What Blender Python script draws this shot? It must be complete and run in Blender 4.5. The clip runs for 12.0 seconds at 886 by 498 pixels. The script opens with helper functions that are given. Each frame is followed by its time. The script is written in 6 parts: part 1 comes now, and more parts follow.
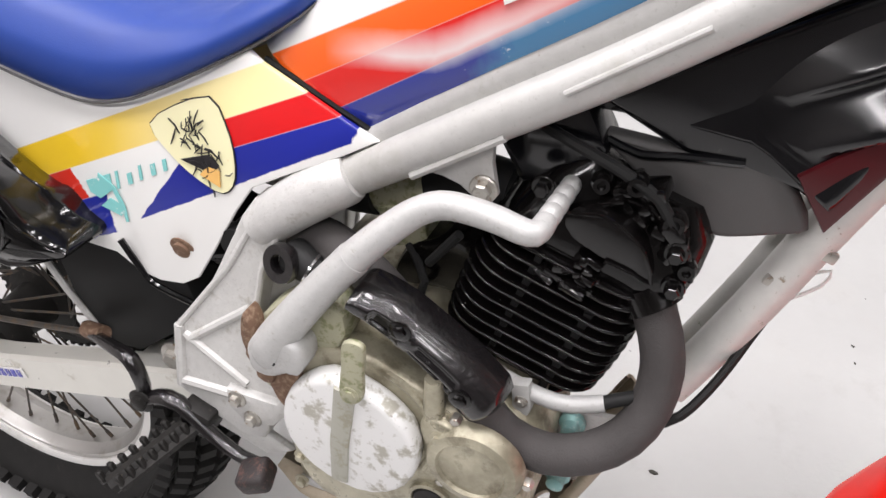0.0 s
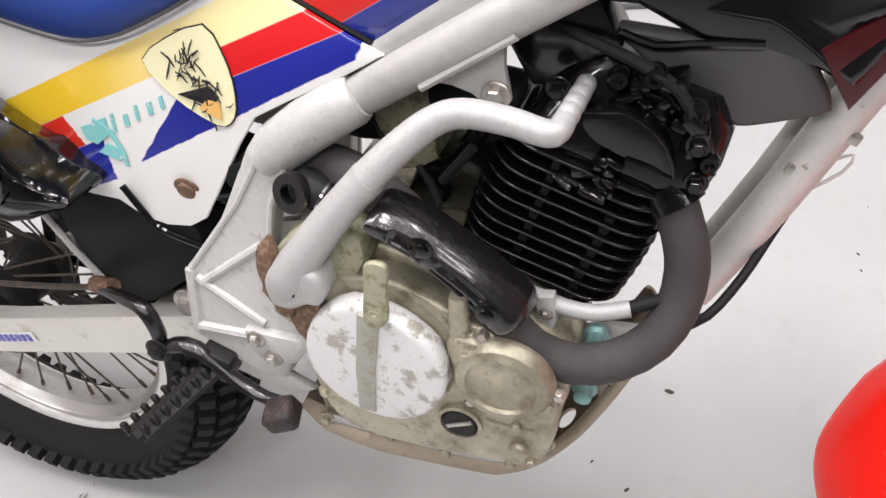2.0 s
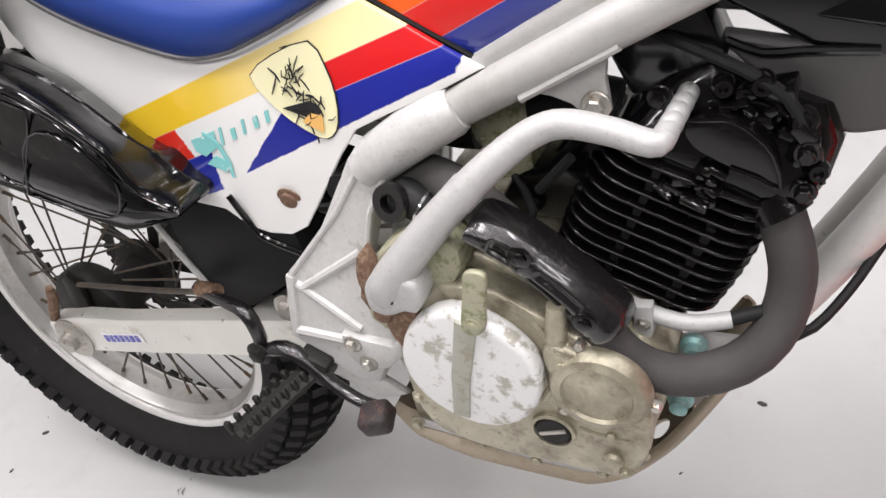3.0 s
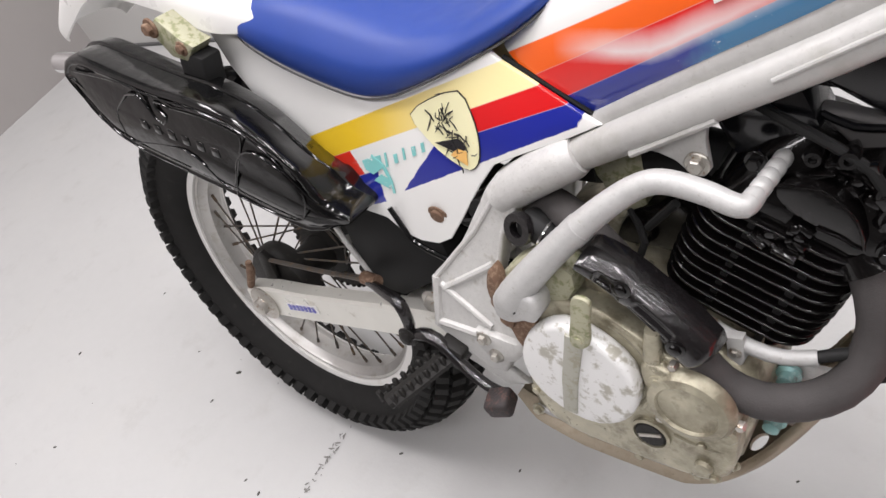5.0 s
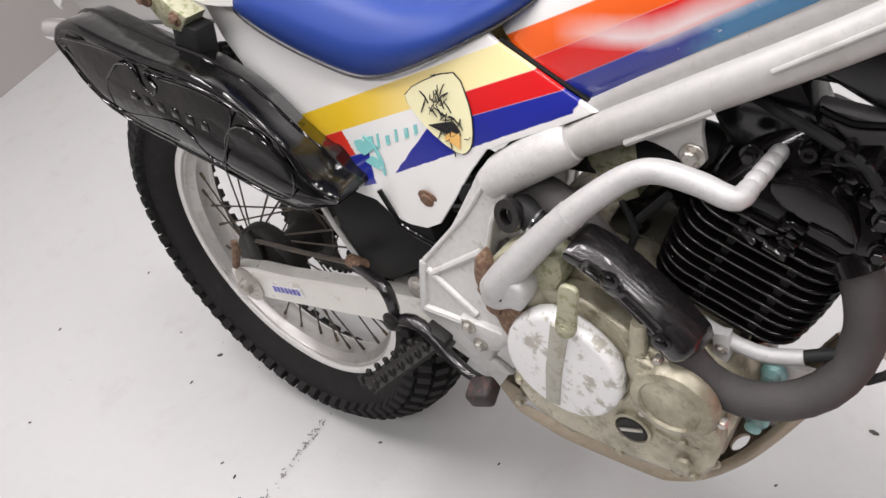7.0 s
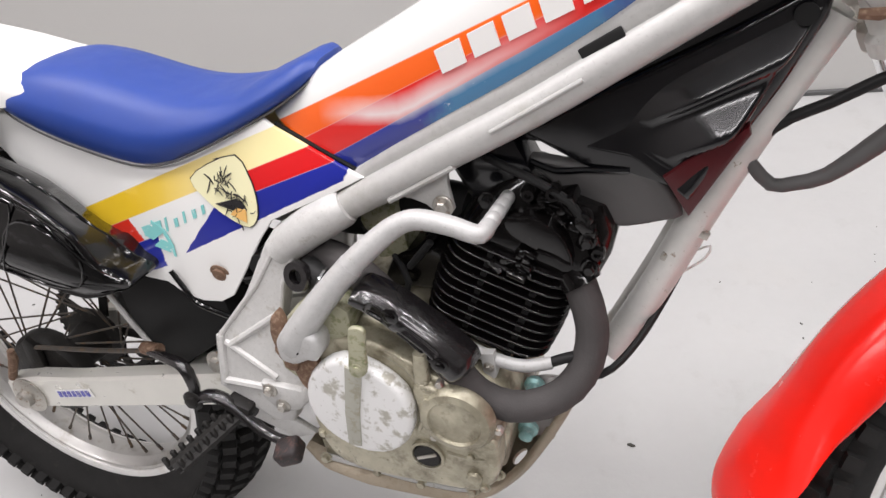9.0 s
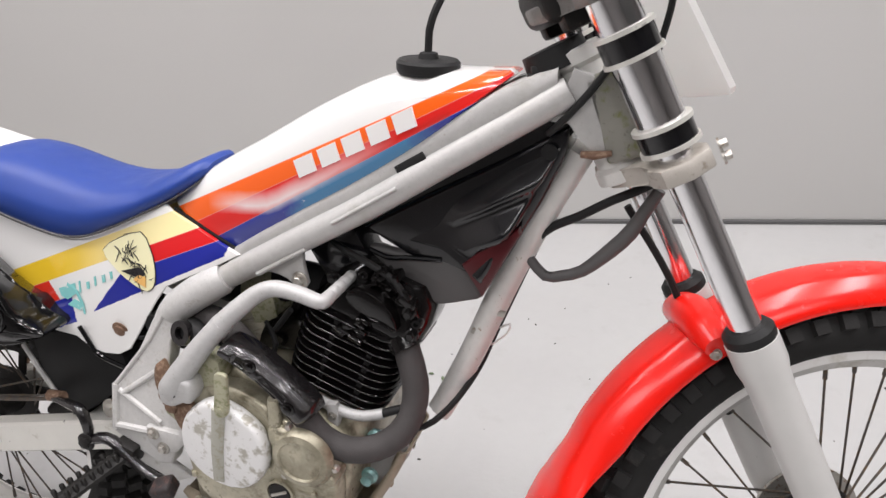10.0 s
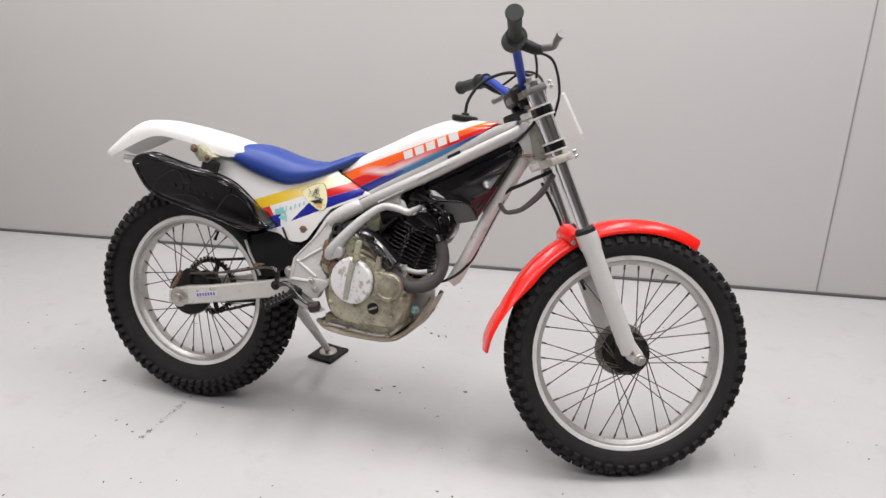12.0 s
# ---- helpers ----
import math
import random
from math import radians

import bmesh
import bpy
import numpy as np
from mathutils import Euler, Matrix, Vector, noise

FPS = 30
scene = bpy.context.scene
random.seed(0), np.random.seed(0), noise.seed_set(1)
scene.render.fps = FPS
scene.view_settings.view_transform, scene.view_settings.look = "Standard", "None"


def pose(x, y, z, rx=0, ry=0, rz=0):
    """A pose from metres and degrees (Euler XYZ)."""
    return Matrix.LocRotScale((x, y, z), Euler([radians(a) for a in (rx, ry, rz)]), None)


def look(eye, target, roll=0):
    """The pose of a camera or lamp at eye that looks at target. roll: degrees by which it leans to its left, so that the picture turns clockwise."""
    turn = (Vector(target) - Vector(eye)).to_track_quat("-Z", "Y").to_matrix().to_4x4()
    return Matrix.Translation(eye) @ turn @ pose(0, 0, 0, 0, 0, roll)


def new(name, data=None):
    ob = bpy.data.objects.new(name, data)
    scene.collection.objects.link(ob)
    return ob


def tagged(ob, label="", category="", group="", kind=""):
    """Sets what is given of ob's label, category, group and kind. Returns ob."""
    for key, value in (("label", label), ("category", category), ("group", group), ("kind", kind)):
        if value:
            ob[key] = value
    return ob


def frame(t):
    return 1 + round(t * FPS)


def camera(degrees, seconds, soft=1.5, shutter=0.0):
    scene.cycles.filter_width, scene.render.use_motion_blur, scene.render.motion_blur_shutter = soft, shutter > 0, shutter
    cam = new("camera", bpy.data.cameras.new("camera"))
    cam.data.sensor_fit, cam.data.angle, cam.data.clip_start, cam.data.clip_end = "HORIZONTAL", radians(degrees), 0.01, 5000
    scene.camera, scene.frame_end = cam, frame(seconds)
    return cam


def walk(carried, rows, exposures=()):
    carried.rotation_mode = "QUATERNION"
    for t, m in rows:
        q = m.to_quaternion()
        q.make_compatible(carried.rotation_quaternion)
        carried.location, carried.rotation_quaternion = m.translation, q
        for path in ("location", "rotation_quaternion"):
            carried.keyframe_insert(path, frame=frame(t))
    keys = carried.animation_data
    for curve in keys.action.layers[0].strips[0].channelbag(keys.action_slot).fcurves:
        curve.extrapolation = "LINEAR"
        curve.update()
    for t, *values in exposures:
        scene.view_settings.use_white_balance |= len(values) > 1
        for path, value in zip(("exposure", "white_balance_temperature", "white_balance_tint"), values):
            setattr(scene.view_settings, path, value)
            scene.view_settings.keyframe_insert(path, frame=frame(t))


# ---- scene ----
cam = camera(62.2, 12.0)
PATH = [
    (0, (0.177, -0.317, 1.024), (-0.493, 0.99, -0.333), -7.1),
    (0.5, (0.178, -0.327, 1.004), (-0.404, 0.953, -0.418), -8.7),
    (1, (0.175, -0.344, 1.003), (-0.418, 0.91, -0.438), -10.3),
    (1.5, (0.166, -0.341, 0.998), (-0.44, 0.904, -0.445), -10.9),
    (2, (0.159, -0.339, 0.995), (-0.466, 0.901, -0.445), -11.2),
    (2.5, (0.152, -0.335, 0.996), (-0.54, 0.883, -0.431), -13.1),
    (3, (0.143, -0.348, 1.006), (-0.664, 0.833, -0.393), -16.4),
    (3.5, (0.185, -0.365, 1.085), (-0.802, 0.712, -0.281), -21.8),
    (3.7, (0.206, -0.358, 1.108), (-0.843, 0.666, -0.253), -23.8),
    (5.3, (0.222, -0.351, 1.112), (-0.952, 0.529, -0.248), -24.9),
    (5.5, (0.225, -0.344, 1.109), (-0.952, 0.526, -0.255), -24.7),
    (6, (0.214, -0.342, 1.101), (-0.953, 0.523, -0.274), -24.1),
    (6.5, (0.208, -0.345, 1.095), (-0.947, 0.525, -0.287), -23.5),
    (6.7, (0.211, -0.351, 1.097), (-0.941, 0.529, -0.281), -22.9),
    (8.3, (0.238, -0.403, 1.091), (-0.731, 0.723, -0.248), -16.8),
    (8.5, (0.245, -0.44, 1.09), (-0.665, 0.748, -0.236), -15.5),
    (9, (0.275, -0.446, 1.121), (-0.431, 0.915, -0.162), -12.0),
    (9.5, (0.37, -0.444, 1.155), (-0.274, 1.017, -0.05), -9.7),
    (10, (0.471, -0.57, 1.188), (-0.167, 1.008, 0.137), -5.6),
    (10.5, (0.495, -0.859, 1.205), (-0.13, 0.788, 0.258), -2.1),
    (11, (0.671, -1.253, 1.231), (0.027, 0.45, 0.403), 0.1),
    (11.5, (0.759, -1.534, 1.275), (0.12, 0.206, 0.523), 0.9),
    (12, (0.784, -1.741, 1.284), (0.168, 0.034, 0.599), 1.3),
]
walk(cam, [(t, look(eye, target, roll)) for t, eye, target, roll in PATH], [(0, 0.18), (3.0, 0.18), (5.3, 0.0), (6.7, 0.02), (8.4, 0.08), (9.2, 0.0), (10.0, -0.04), (12.0, -0.07)])

# ---- light and room ----
world = bpy.data.worlds.new("room_air")
world.use_nodes = True
world.node_tree.nodes["Background"].inputs[0].default_value = (0.9, 0.95, 1.0, 1)
world.node_tree.nodes["Background"].inputs[1].default_value = 0.02
scene.world = world


# ---- node helpers ----
class Wire:
    """A number in a node tree, with arithmetic."""

    def __init__(self, tree, socket):
        self.tree, self.socket = tree, socket

    def op(self, kind, *others):
        n = self.tree.nodes.new("ShaderNodeMath")
        n.operation = kind
        for i, v in enumerate((self, *others)):
            if isinstance(v, Wire):
                self.tree.links.new(v.socket, n.inputs[i])
            else:
                n.inputs[i].default_value = v
        return Wire(self.tree, n.outputs[0])

    def __add__(self, o):
        return self.op("ADD", o)

    def __sub__(self, o):
        return self.op("SUBTRACT", o)

    def __mul__(self, o):
        return self.op("MULTIPLY", o)

    def over(self, edge, soft=0.0006):
        """1 above the edge, 0 below, with a short ramp."""
        return ((self - edge) * (0.5 / soft) + 0.5).op("MINIMUM", 1.0).op("MAXIMUM", 0.0)

    def under(self, edge, soft=0.0006):
        return self.over(edge, soft) * -1.0 + 1.0


class Paint:
    """A procedural material: colour, grain, stains and relief in metres."""

    def __init__(self, name, base, rough=0.5, metal=0.0, coat=0.0):
        self.mat = bpy.data.materials.new(name)
        self.mat.use_nodes = True
        self.tree = self.mat.node_tree
        self.bsdf = self.tree.nodes["Principled BSDF"]
        self.bsdf.inputs["Metallic"].default_value = metal
        self.bsdf.inputs["Coat Weight"].default_value = coat
        self.bsdf.inputs["Coat Roughness"].default_value = 0.08
        self.where = self.tree.nodes.new("ShaderNodeTexCoord").outputs["Object"]
        rgb = self.tree.nodes.new("ShaderNodeRGB")
        rgb.outputs[0].default_value = (*base, 1)
        self.color = rgb.outputs[0]
        val = self.tree.nodes.new("ShaderNodeValue")
        val.outputs[0].default_value = rough
        self.rough = Wire(self.tree, val.outputs[0])
        self.height = None

    def axes(self):
        n = self.tree.nodes.new("ShaderNodeSeparateXYZ")
        self.tree.links.new(self.where, n.inputs[0])
        return [Wire(self.tree, s) for s in n.outputs]

    def noise(self, size, detail=4.0, rough=0.55, stretch=(1, 1, 1)):
        m = self.tree.nodes.new("ShaderNodeMapping")
        m.inputs["Scale"].default_value = [k / size for k in stretch]
        self.tree.links.new(self.where, m.inputs[0])
        n = self.tree.nodes.new("ShaderNodeTexNoise")
        n.inputs["Scale"].default_value = 1.0
        n.inputs["Detail"].default_value = detail
        n.inputs["Roughness"].default_value = rough
        self.tree.links.new(m.outputs[0], n.inputs["Vector"])
        return Wire(self.tree, n.outputs[0])

    def blend(self, mask, color):
        n = self.tree.nodes.new("ShaderNodeMix")
        n.data_type = "RGBA"
        self.tree.links.new(mask.socket, n.inputs["Factor"])
        self.tree.links.new(self.color, n.inputs["A"])
        if isinstance(color, tuple):
            n.inputs["B"].default_value = (*color, 1)
        else:
            self.tree.links.new(color, n.inputs["B"])
        self.color = n.outputs["Result"]
        return self

    def vary(self, size, amount, detail=4.0):
        """Lighter and darker cloudiness."""
        k = (self.noise(size, detail) - 0.5) * (2.5 * amount) + 1.0
        n = self.tree.nodes.new("ShaderNodeVectorMath")
        n.operation = "SCALE"
        self.tree.links.new(self.color, n.inputs[0])
        self.tree.links.new(k.socket, n.inputs["Scale"])
        self.color = n.outputs[0]
        return self

    def stain(self, size, edge, color, soft=0.08, strength=1.0, detail=5.0):
        self.blend(self.noise(size, detail, 0.65).over(edge, soft) * strength, color)
        return self

    def gloss(self, size, amount):
        self.rough = self.rough + (self.noise(size) - 0.5) * (2.5 * amount)
        return self

    def relief(self, size, depth, detail=4.0, stretch=(1, 1, 1)):
        h = self.noise(size, detail, 0.6, stretch) * depth
        self.height = h if self.height is None else self.height + h
        return self

    def done(self):
        link = self.tree.links.new
        link(self.color, self.bsdf.inputs["Base Color"])
        link(self.rough.op("MAXIMUM", 0.03).socket, self.bsdf.inputs["Roughness"])
        if self.height is not None:
            b = self.tree.nodes.new("ShaderNodeBump")
            b.inputs["Strength"].default_value = 1.0
            b.inputs["Distance"].default_value = 1.0
            link(self.height.socket, b.inputs["Height"])
            link(b.outputs[0], self.bsdf.inputs["Normal"])
        return self.mat


# ---- materials ----
FRAME = Paint("silver_frame_paint", (0.48, 0.475, 0.46), 0.40, 0.12).vary(0.05, 0.06).vary(0.010, 0.09).stain(0.0035, 0.64, (0.33, 0.32, 0.30), 0.05, 0.4).gloss(0.02, 0.15).stain(0.05, 0.62, (0.36, 0.35, 0.31), 0.08, 0.6).stain(0.012, 0.73, (0.20, 0.12, 0.06), 0.03, 0.8).stain(0.006, 0.74, (0.25, 0.22, 0.15), 0.02, 0.7).relief(0.004, 0.0002).done()
TUBEPAINT = Paint("pale_silver_paint", (0.66, 0.65, 0.62), 0.42, 0.1).vary(0.05, 0.06).vary(0.010, 0.07).stain(0.012, 0.70, (0.24, 0.16, 0.09), 0.03, 0.8).stain(0.008, 0.70, (0.22, 0.24, 0.12), 0.03, 0.7).relief(0.004, 0.0003).done()
CAST = Paint("cast_alloy_paint", (0.54, 0.535, 0.52), 0.45, 0.12).vary(0.04, 0.07).vary(0.008, 0.10).stain(0.003, 0.62, (0.36, 0.35, 0.33), 0.05, 0.45).gloss(0.01, 0.15).stain(0.02, 0.66, (0.25, 0.22, 0.17), 0.06, 0.5).relief(0.003, 0.0004).done()
KICK = Paint("worn_silver_paint", (0.47, 0.468, 0.46), 0.45, 0.15).vary(0.03, 0.06).vary(0.008, 0.10).stain(0.003, 0.62, (0.34, 0.335, 0.32), 0.05, 0.4).stain(0.004, 0.72, (0.10, 0.095, 0.09), 0.02, 0.8).stain(0.007, 0.66, (0.33, 0.31, 0.28), 0.03, 0.7).relief(0.004, 0.0004).done()
ALLOY = Paint("brushed_alloy", (0.74, 0.73, 0.68), 0.34, 0.5).vary(0.05, 0.06).gloss(0.02, 0.15).stain(0.03, 0.68, (0.33, 0.29, 0.20), 0.06, 0.6).done()
RIMMAT = Paint("bright_alloy_flange", (0.80, 0.79, 0.77), 0.32, 0.2).vary(0.06, 0.06).stain(0.05, 0.66, (0.42, 0.38, 0.28), 0.08, 0.5).done()
# Same alloy as the flange, darkened for the tyre and hub it mirrors.
RIMWELL_SHADE = Paint("darkened_alloy_rim_well", (0.52, 0.51, 0.49), 0.38, 0.6).vary(0.05, 0.08).gloss(0.02, 0.12).stain(0.03, 0.62, (0.30, 0.27, 0.21), 0.08, 0.6).stain(0.006, 0.68, (0.24, 0.21, 0.16), 0.04, 0.6).done()
SLIDER = Paint("grey_fork_paint", (0.60, 0.595, 0.575), 0.4, 0.12).vary(0.06, 0.05).stain(0.01, 0.72, (0.2, 0.18, 0.14), 0.03, 0.5).done()
CHROME = Paint("chrome", (0.82, 0.82, 0.83), 0.14, 1.0).gloss(0.03, 0.05).done()
STEEL = Paint("zinc_steel", (0.5, 0.48, 0.44), 0.38, 0.8).stain(0.006, 0.6, (0.22, 0.12, 0.05), 0.05, 0.7).done()
RUSTY = Paint("rusty_steel", (0.17, 0.10, 0.065), 0.75, 0.2).stain(0.006, 0.55, (0.28, 0.19, 0.13), 0.06).relief(0.002, 0.0006).done()
MAGNESIUM = Paint("dirty_magnesium_case", (0.45, 0.42, 0.32), 0.36, 0.4).vary(0.05, 0.25).vary(0.012, 0.15).stain(0.03, 0.58, (0.11, 0.09, 0.055), 0.08, 0.8).stain(0.09, 0.55, (0.17, 0.15, 0.10), 0.10, 0.7).stain(0.02, 0.66, (0.46, 0.43, 0.34), 0.05, 0.7).relief(0.003, 0.0005).gloss(0.02, 0.2).done()
WORN = Paint("worn_clutch_cover", (0.80, 0.80, 0.79), 0.55, 0.25).stain(0.018, 0.56, (0.36, 0.34, 0.27), 0.05, 0.8).stain(0.006, 0.66, (0.25, 0.23, 0.19), 0.03, 0.7).relief(0.002, 0.0005).done()
WORNDULL = Paint("stained_clutch_rib", (0.42, 0.415, 0.36), 0.5, 0.3).stain(0.012, 0.55, (0.30, 0.28, 0.20), 0.06, 0.7).relief(0.002, 0.0004).done()
BLACK = Paint("gloss_black_enamel", (0.004, 0.004, 0.0042), 0.12, 0.0, 0.65).gloss(0.02, 0.06).relief(0.05, 0.0030, 2.0).relief(0.014, 0.0006, 2.0).stain(0.008, 0.74, (0.12, 0.11, 0.10), 0.03, 0.5).done()
# The fine pale specks are white glints painted into the black enamel.
ENGINE = Paint("glinting_black_enamel", (0.004, 0.0035, 0.0035), 0.14, 0.0, 0.6).gloss(0.006, 0.12).relief(0.008, 0.0010, 3.0).stain(0.0025, 0.71, (0.45, 0.43, 0.41), 0.015, 0.7).done()
GUARD = Paint("baked_black_enamel", (0.009, 0.008, 0.0085), 0.16, 0.0, 0.7).gloss(0.008, 0.12).relief(0.004, 0.0007).relief(0.02, 0.0012, 2.0).stain(0.005, 0.70, (0.10, 0.085, 0.08), 0.04, 0.6).done()
AIRBOX = Paint("gloss_black_plastic", (0.004, 0.004, 0.005), 0.20, 0.0, 0.35).gloss(0.04, 0.05).stain(0.01, 0.74, (0.05, 0.05, 0.05), 0.04).done()
RUBBERGREY = Paint("grey_moulded_rubber", (0.085, 0.082, 0.081), 0.6).vary(0.04, 0.08).relief(0.002, 0.0002).done()
PIPE = Paint("black_header_coating", (0.068, 0.063, 0.062), 0.62).vary(0.03, 0.2).stain(0.003, 0.68, (0.20, 0.19, 0.18), 0.03, 0.6).stain(0.003, 0.66, (0.025, 0.024, 0.024), 0.03, 0.6).relief(0.002, 0.0006).done()
HOSE = Paint("black_hose_rubber", (0.018, 0.018, 0.018), 0.5).relief(0.003, 0.0003).done()
TYRE = Paint("tyre_rubber", (0.020, 0.0195, 0.019), 0.8).vary(0.03, 0.25).stain(0.02, 0.68, (0.06, 0.057, 0.05), 0.08, 0.5).relief(0.003, 0.0005).done()
SPOKE = Paint("dull_spoke_steel", (0.085, 0.076, 0.068), 0.5, 0.4).stain(0.01, 0.55, (0.16, 0.10, 0.05), 0.08, 0.7).done()
DARKHUB = Paint("black_hub_paint", (0.018, 0.017, 0.016), 0.45).vary(0.02, 0.2).stain(0.01, 0.68, (0.12, 0.10, 0.08), 0.05, 0.6).relief(0.003, 0.0004).done()
RED = Paint("red_plastic", (0.84, 0.012, 0.006), 0.24, 0.0, 0.0).vary(0.08, 0.06).gloss(0.02, 0.08).stain(0.02, 0.74, (0.70, 0.09, 0.06), 0.04, 0.5).relief(0.03, 0.0005).done()
DARKRED = Paint("dark_red_reflector", (0.055, 0.004, 0.006), 0.3).vary(0.02, 0.15).done()
SEATBLUE = Paint("blue_vinyl", (0.014, 0.048, 0.26), 0.44).vary(0.06, 0.1).gloss(0.02, 0.08).relief(0.0015, 0.00012).stain(0.012, 0.76, (0.08, 0.14, 0.42), 0.03, 0.4).done()
BARBLUE = Paint("blue_anodised_bar", (0.02, 0.05, 0.33), 0.35, 0.3).vary(0.04, 0.1).done()
WHITE = Paint("white_plastic", (0.76, 0.755, 0.735), 0.30, 0.0, 0.15).vary(0.08, 0.02).gloss(0.03, 0.08).stain(0.03, 0.72, (0.60, 0.58, 0.50), 0.05, 0.4).done()
PLATE = Paint("white_number_plate", (0.74, 0.74, 0.73), 0.35).vary(0.05, 0.03).done()
thin = PLATE.node_tree.nodes.new("ShaderNodeBsdfTranslucent")
thin.inputs[0].default_value = (0.95, 0.95, 0.93, 1)
both = PLATE.node_tree.nodes.new("ShaderNodeMixShader")
both.inputs[0].default_value = 0.55
PLATE.node_tree.links.new(PLATE.node_tree.nodes["Principled BSDF"].outputs[0], both.inputs[1])
PLATE.node_tree.links.new(thin.outputs[0], both.inputs[2])
PLATE.node_tree.links.new(both.outputs[0], PLATE.node_tree.nodes["Material Output"].inputs[0])
DULLYOKE = Paint("dull_dark_alloy", (0.20, 0.195, 0.185), 0.45, 0.5).vary(0.02, 0.2).stain(0.01, 0.6, (0.08, 0.075, 0.07), 0.06, 0.7).relief(0.003, 0.0004).done()
GRIP = Paint("black_grip_rubber", (0.016, 0.022, 0.018), 0.6).relief(0.003, 0.0006).done()
LEVER = Paint("grey_lever_alloy", (0.20, 0.195, 0.19), 0.4, 0.6).stain(0.01, 0.62, (0.2, 0.19, 0.18), 0.05).done()
TEAL = Paint("teal_bolt", (0.22, 0.40, 0.39), 0.35, 0.3).stain(0.004, 0.6, (0.35, 0.5, 0.48), 0.05).done()
OLIVE = Paint("mossy_alloy", (0.40, 0.39, 0.28), 0.55, 0.3).stain(0.008, 0.55, (0.20, 0.22, 0.10), 0.05, 0.8).relief(0.003, 0.0005).done()
TANSKID = Paint("scuffed_skid_alloy", (0.34, 0.29, 0.22), 0.5, 0.4).vary(0.03, 0.12).stain(0.015, 0.58, (0.25, 0.20, 0.14), 0.10, 0.6).stain(0.004, 0.66, (0.20, 0.16, 0.11), 0.05, 0.6).relief(0.003, 0.0006).done()
# Green moss is real; the dark grey holds shade from fork and yoke.
MOSSY_SHADE = Paint("mossy_shaded_grey_paint", (0.24, 0.235, 0.205), 0.55, 0.1).vary(0.03, 0.15).stain(0.018, 0.60, (0.16, 0.17, 0.05), 0.06, 0.8).stain(0.006, 0.66, (0.10, 0.09, 0.07), 0.05, 0.7).relief(0.003, 0.0005).done()
YOKECAST = Paint("stained_yoke_casting", (0.46, 0.43, 0.385), 0.42, 0.2).vary(0.03, 0.12).stain(0.012, 0.62, (0.25, 0.21, 0.16), 0.06, 0.7).relief(0.003, 0.0004).done()
PEDALTIP = Paint("dirty_brown_rubber", (0.022, 0.017, 0.017), 0.6).vary(0.01, 0.3).stain(0.006, 0.58, (0.11, 0.05, 0.04), 0.06, 0.7).relief(0.003, 0.0008).done()
DARK = Paint("black_recess", (0.012, 0.012, 0.012), 0.6).done()
PAD = Paint("black_stand_pad", (0.02, 0.019, 0.018), 0.7).stain(0.01, 0.62, (0.09, 0.085, 0.08), 0.05).done()
STICKER = Paint("cream_sticker", (0.80, 0.76, 0.48), 0.35).stain(0.008, 0.70, (0.70, 0.40, 0.10), 0.03, 0.6).done()
INK = Paint("black_ink", (0.014, 0.013, 0.015), 0.4).done()
AMBER = Paint("amber_print", (0.72, 0.42, 0.13), 0.4).done()
TEALPRINT = Paint("teal_print", (0.20, 0.50, 0.49), 0.4).stain(0.006, 0.66, (0.7, 0.72, 0.7), 0.04).done()
BLUEPRINT = Paint("blue_print", (0.10, 0.10, 0.42), 0.4).stain(0.003, 0.62, (0.6, 0.6, 0.6), 0.04).done()
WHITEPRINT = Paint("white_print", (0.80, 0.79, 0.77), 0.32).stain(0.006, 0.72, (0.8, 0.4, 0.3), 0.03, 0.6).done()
GREEN = Paint("dry_leaf", (0.10, 0.14, 0.07), 0.7).done()
CRACK = Paint("worn_crack_grey", (0.20, 0.195, 0.185), 0.8).vary(0.01, 0.3).done()
CHIP = Paint("dark_grit", (0.05, 0.048, 0.04), 0.8).done()


def side_panel_paint():
    """White moulded panel with faded yellow, red and blue stripes that have torn edges."""
    p = Paint("striped_white_panel", (0.80, 0.795, 0.775), 0.25, 0.0, 0.3)
    p.vary(0.08, 0.02).stain(0.03, 0.72, (0.62, 0.60, 0.52), 0.05, 0.35)
    x, y, z = p.axes()
    tear = (p.noise(0.012, 5.0, 0.7) - 0.5) * 0.006
    v = z - x * 0.39
    w = z - x * 0.47 + tear * 0.6
    band = v.over(0.788) * v.under(0.821)
    p.blend(band * x.under(-0.2, 0.12), (0.83, 0.55, 0.03))
    p.blend(band * x.over(-0.26, 0.10) * 0.85, (0.80, 0.72, 0.34))
    fore = (x + tear).over(-0.222)
    p.blend(v.over(0.763) * v.under(0.788) * fore, (0.60, 0.010, 0.012))
    ragged = ((x + 0.31) * 1.2 - (z - 0.594) + tear).over(0.0)
    tip = (x - z * 0.4 + tear * 1.5).under(-0.368)
    p.blend(v.under(0.763) * w.over(0.7475) * ragged * tip, (0.014, 0.022, 0.27))
    aft = ((x + (z - 0.62) * 0.8) + tear * 2.0).under(-0.358)
    p.blend(v.over(0.756) * v.under(0.788) * aft, (0.66, 0.03, 0.015))
    low = ((x + (z - 0.60) * 0.2) + tear * 2.0).under(-0.330)
    p.blend(v.under(0.756) * (v + tear).over(0.717) * low, (0.018, 0.028, 0.30))
    scratch = p.noise(0.02, 6.0, 0.8, (0.35, 1, 2.2)).over(0.715, 0.01) * x.over(-0.2)
    p.blend(scratch, (0.74, 0.73, 0.72))
    return p.relief(0.05, 0.0005).done()


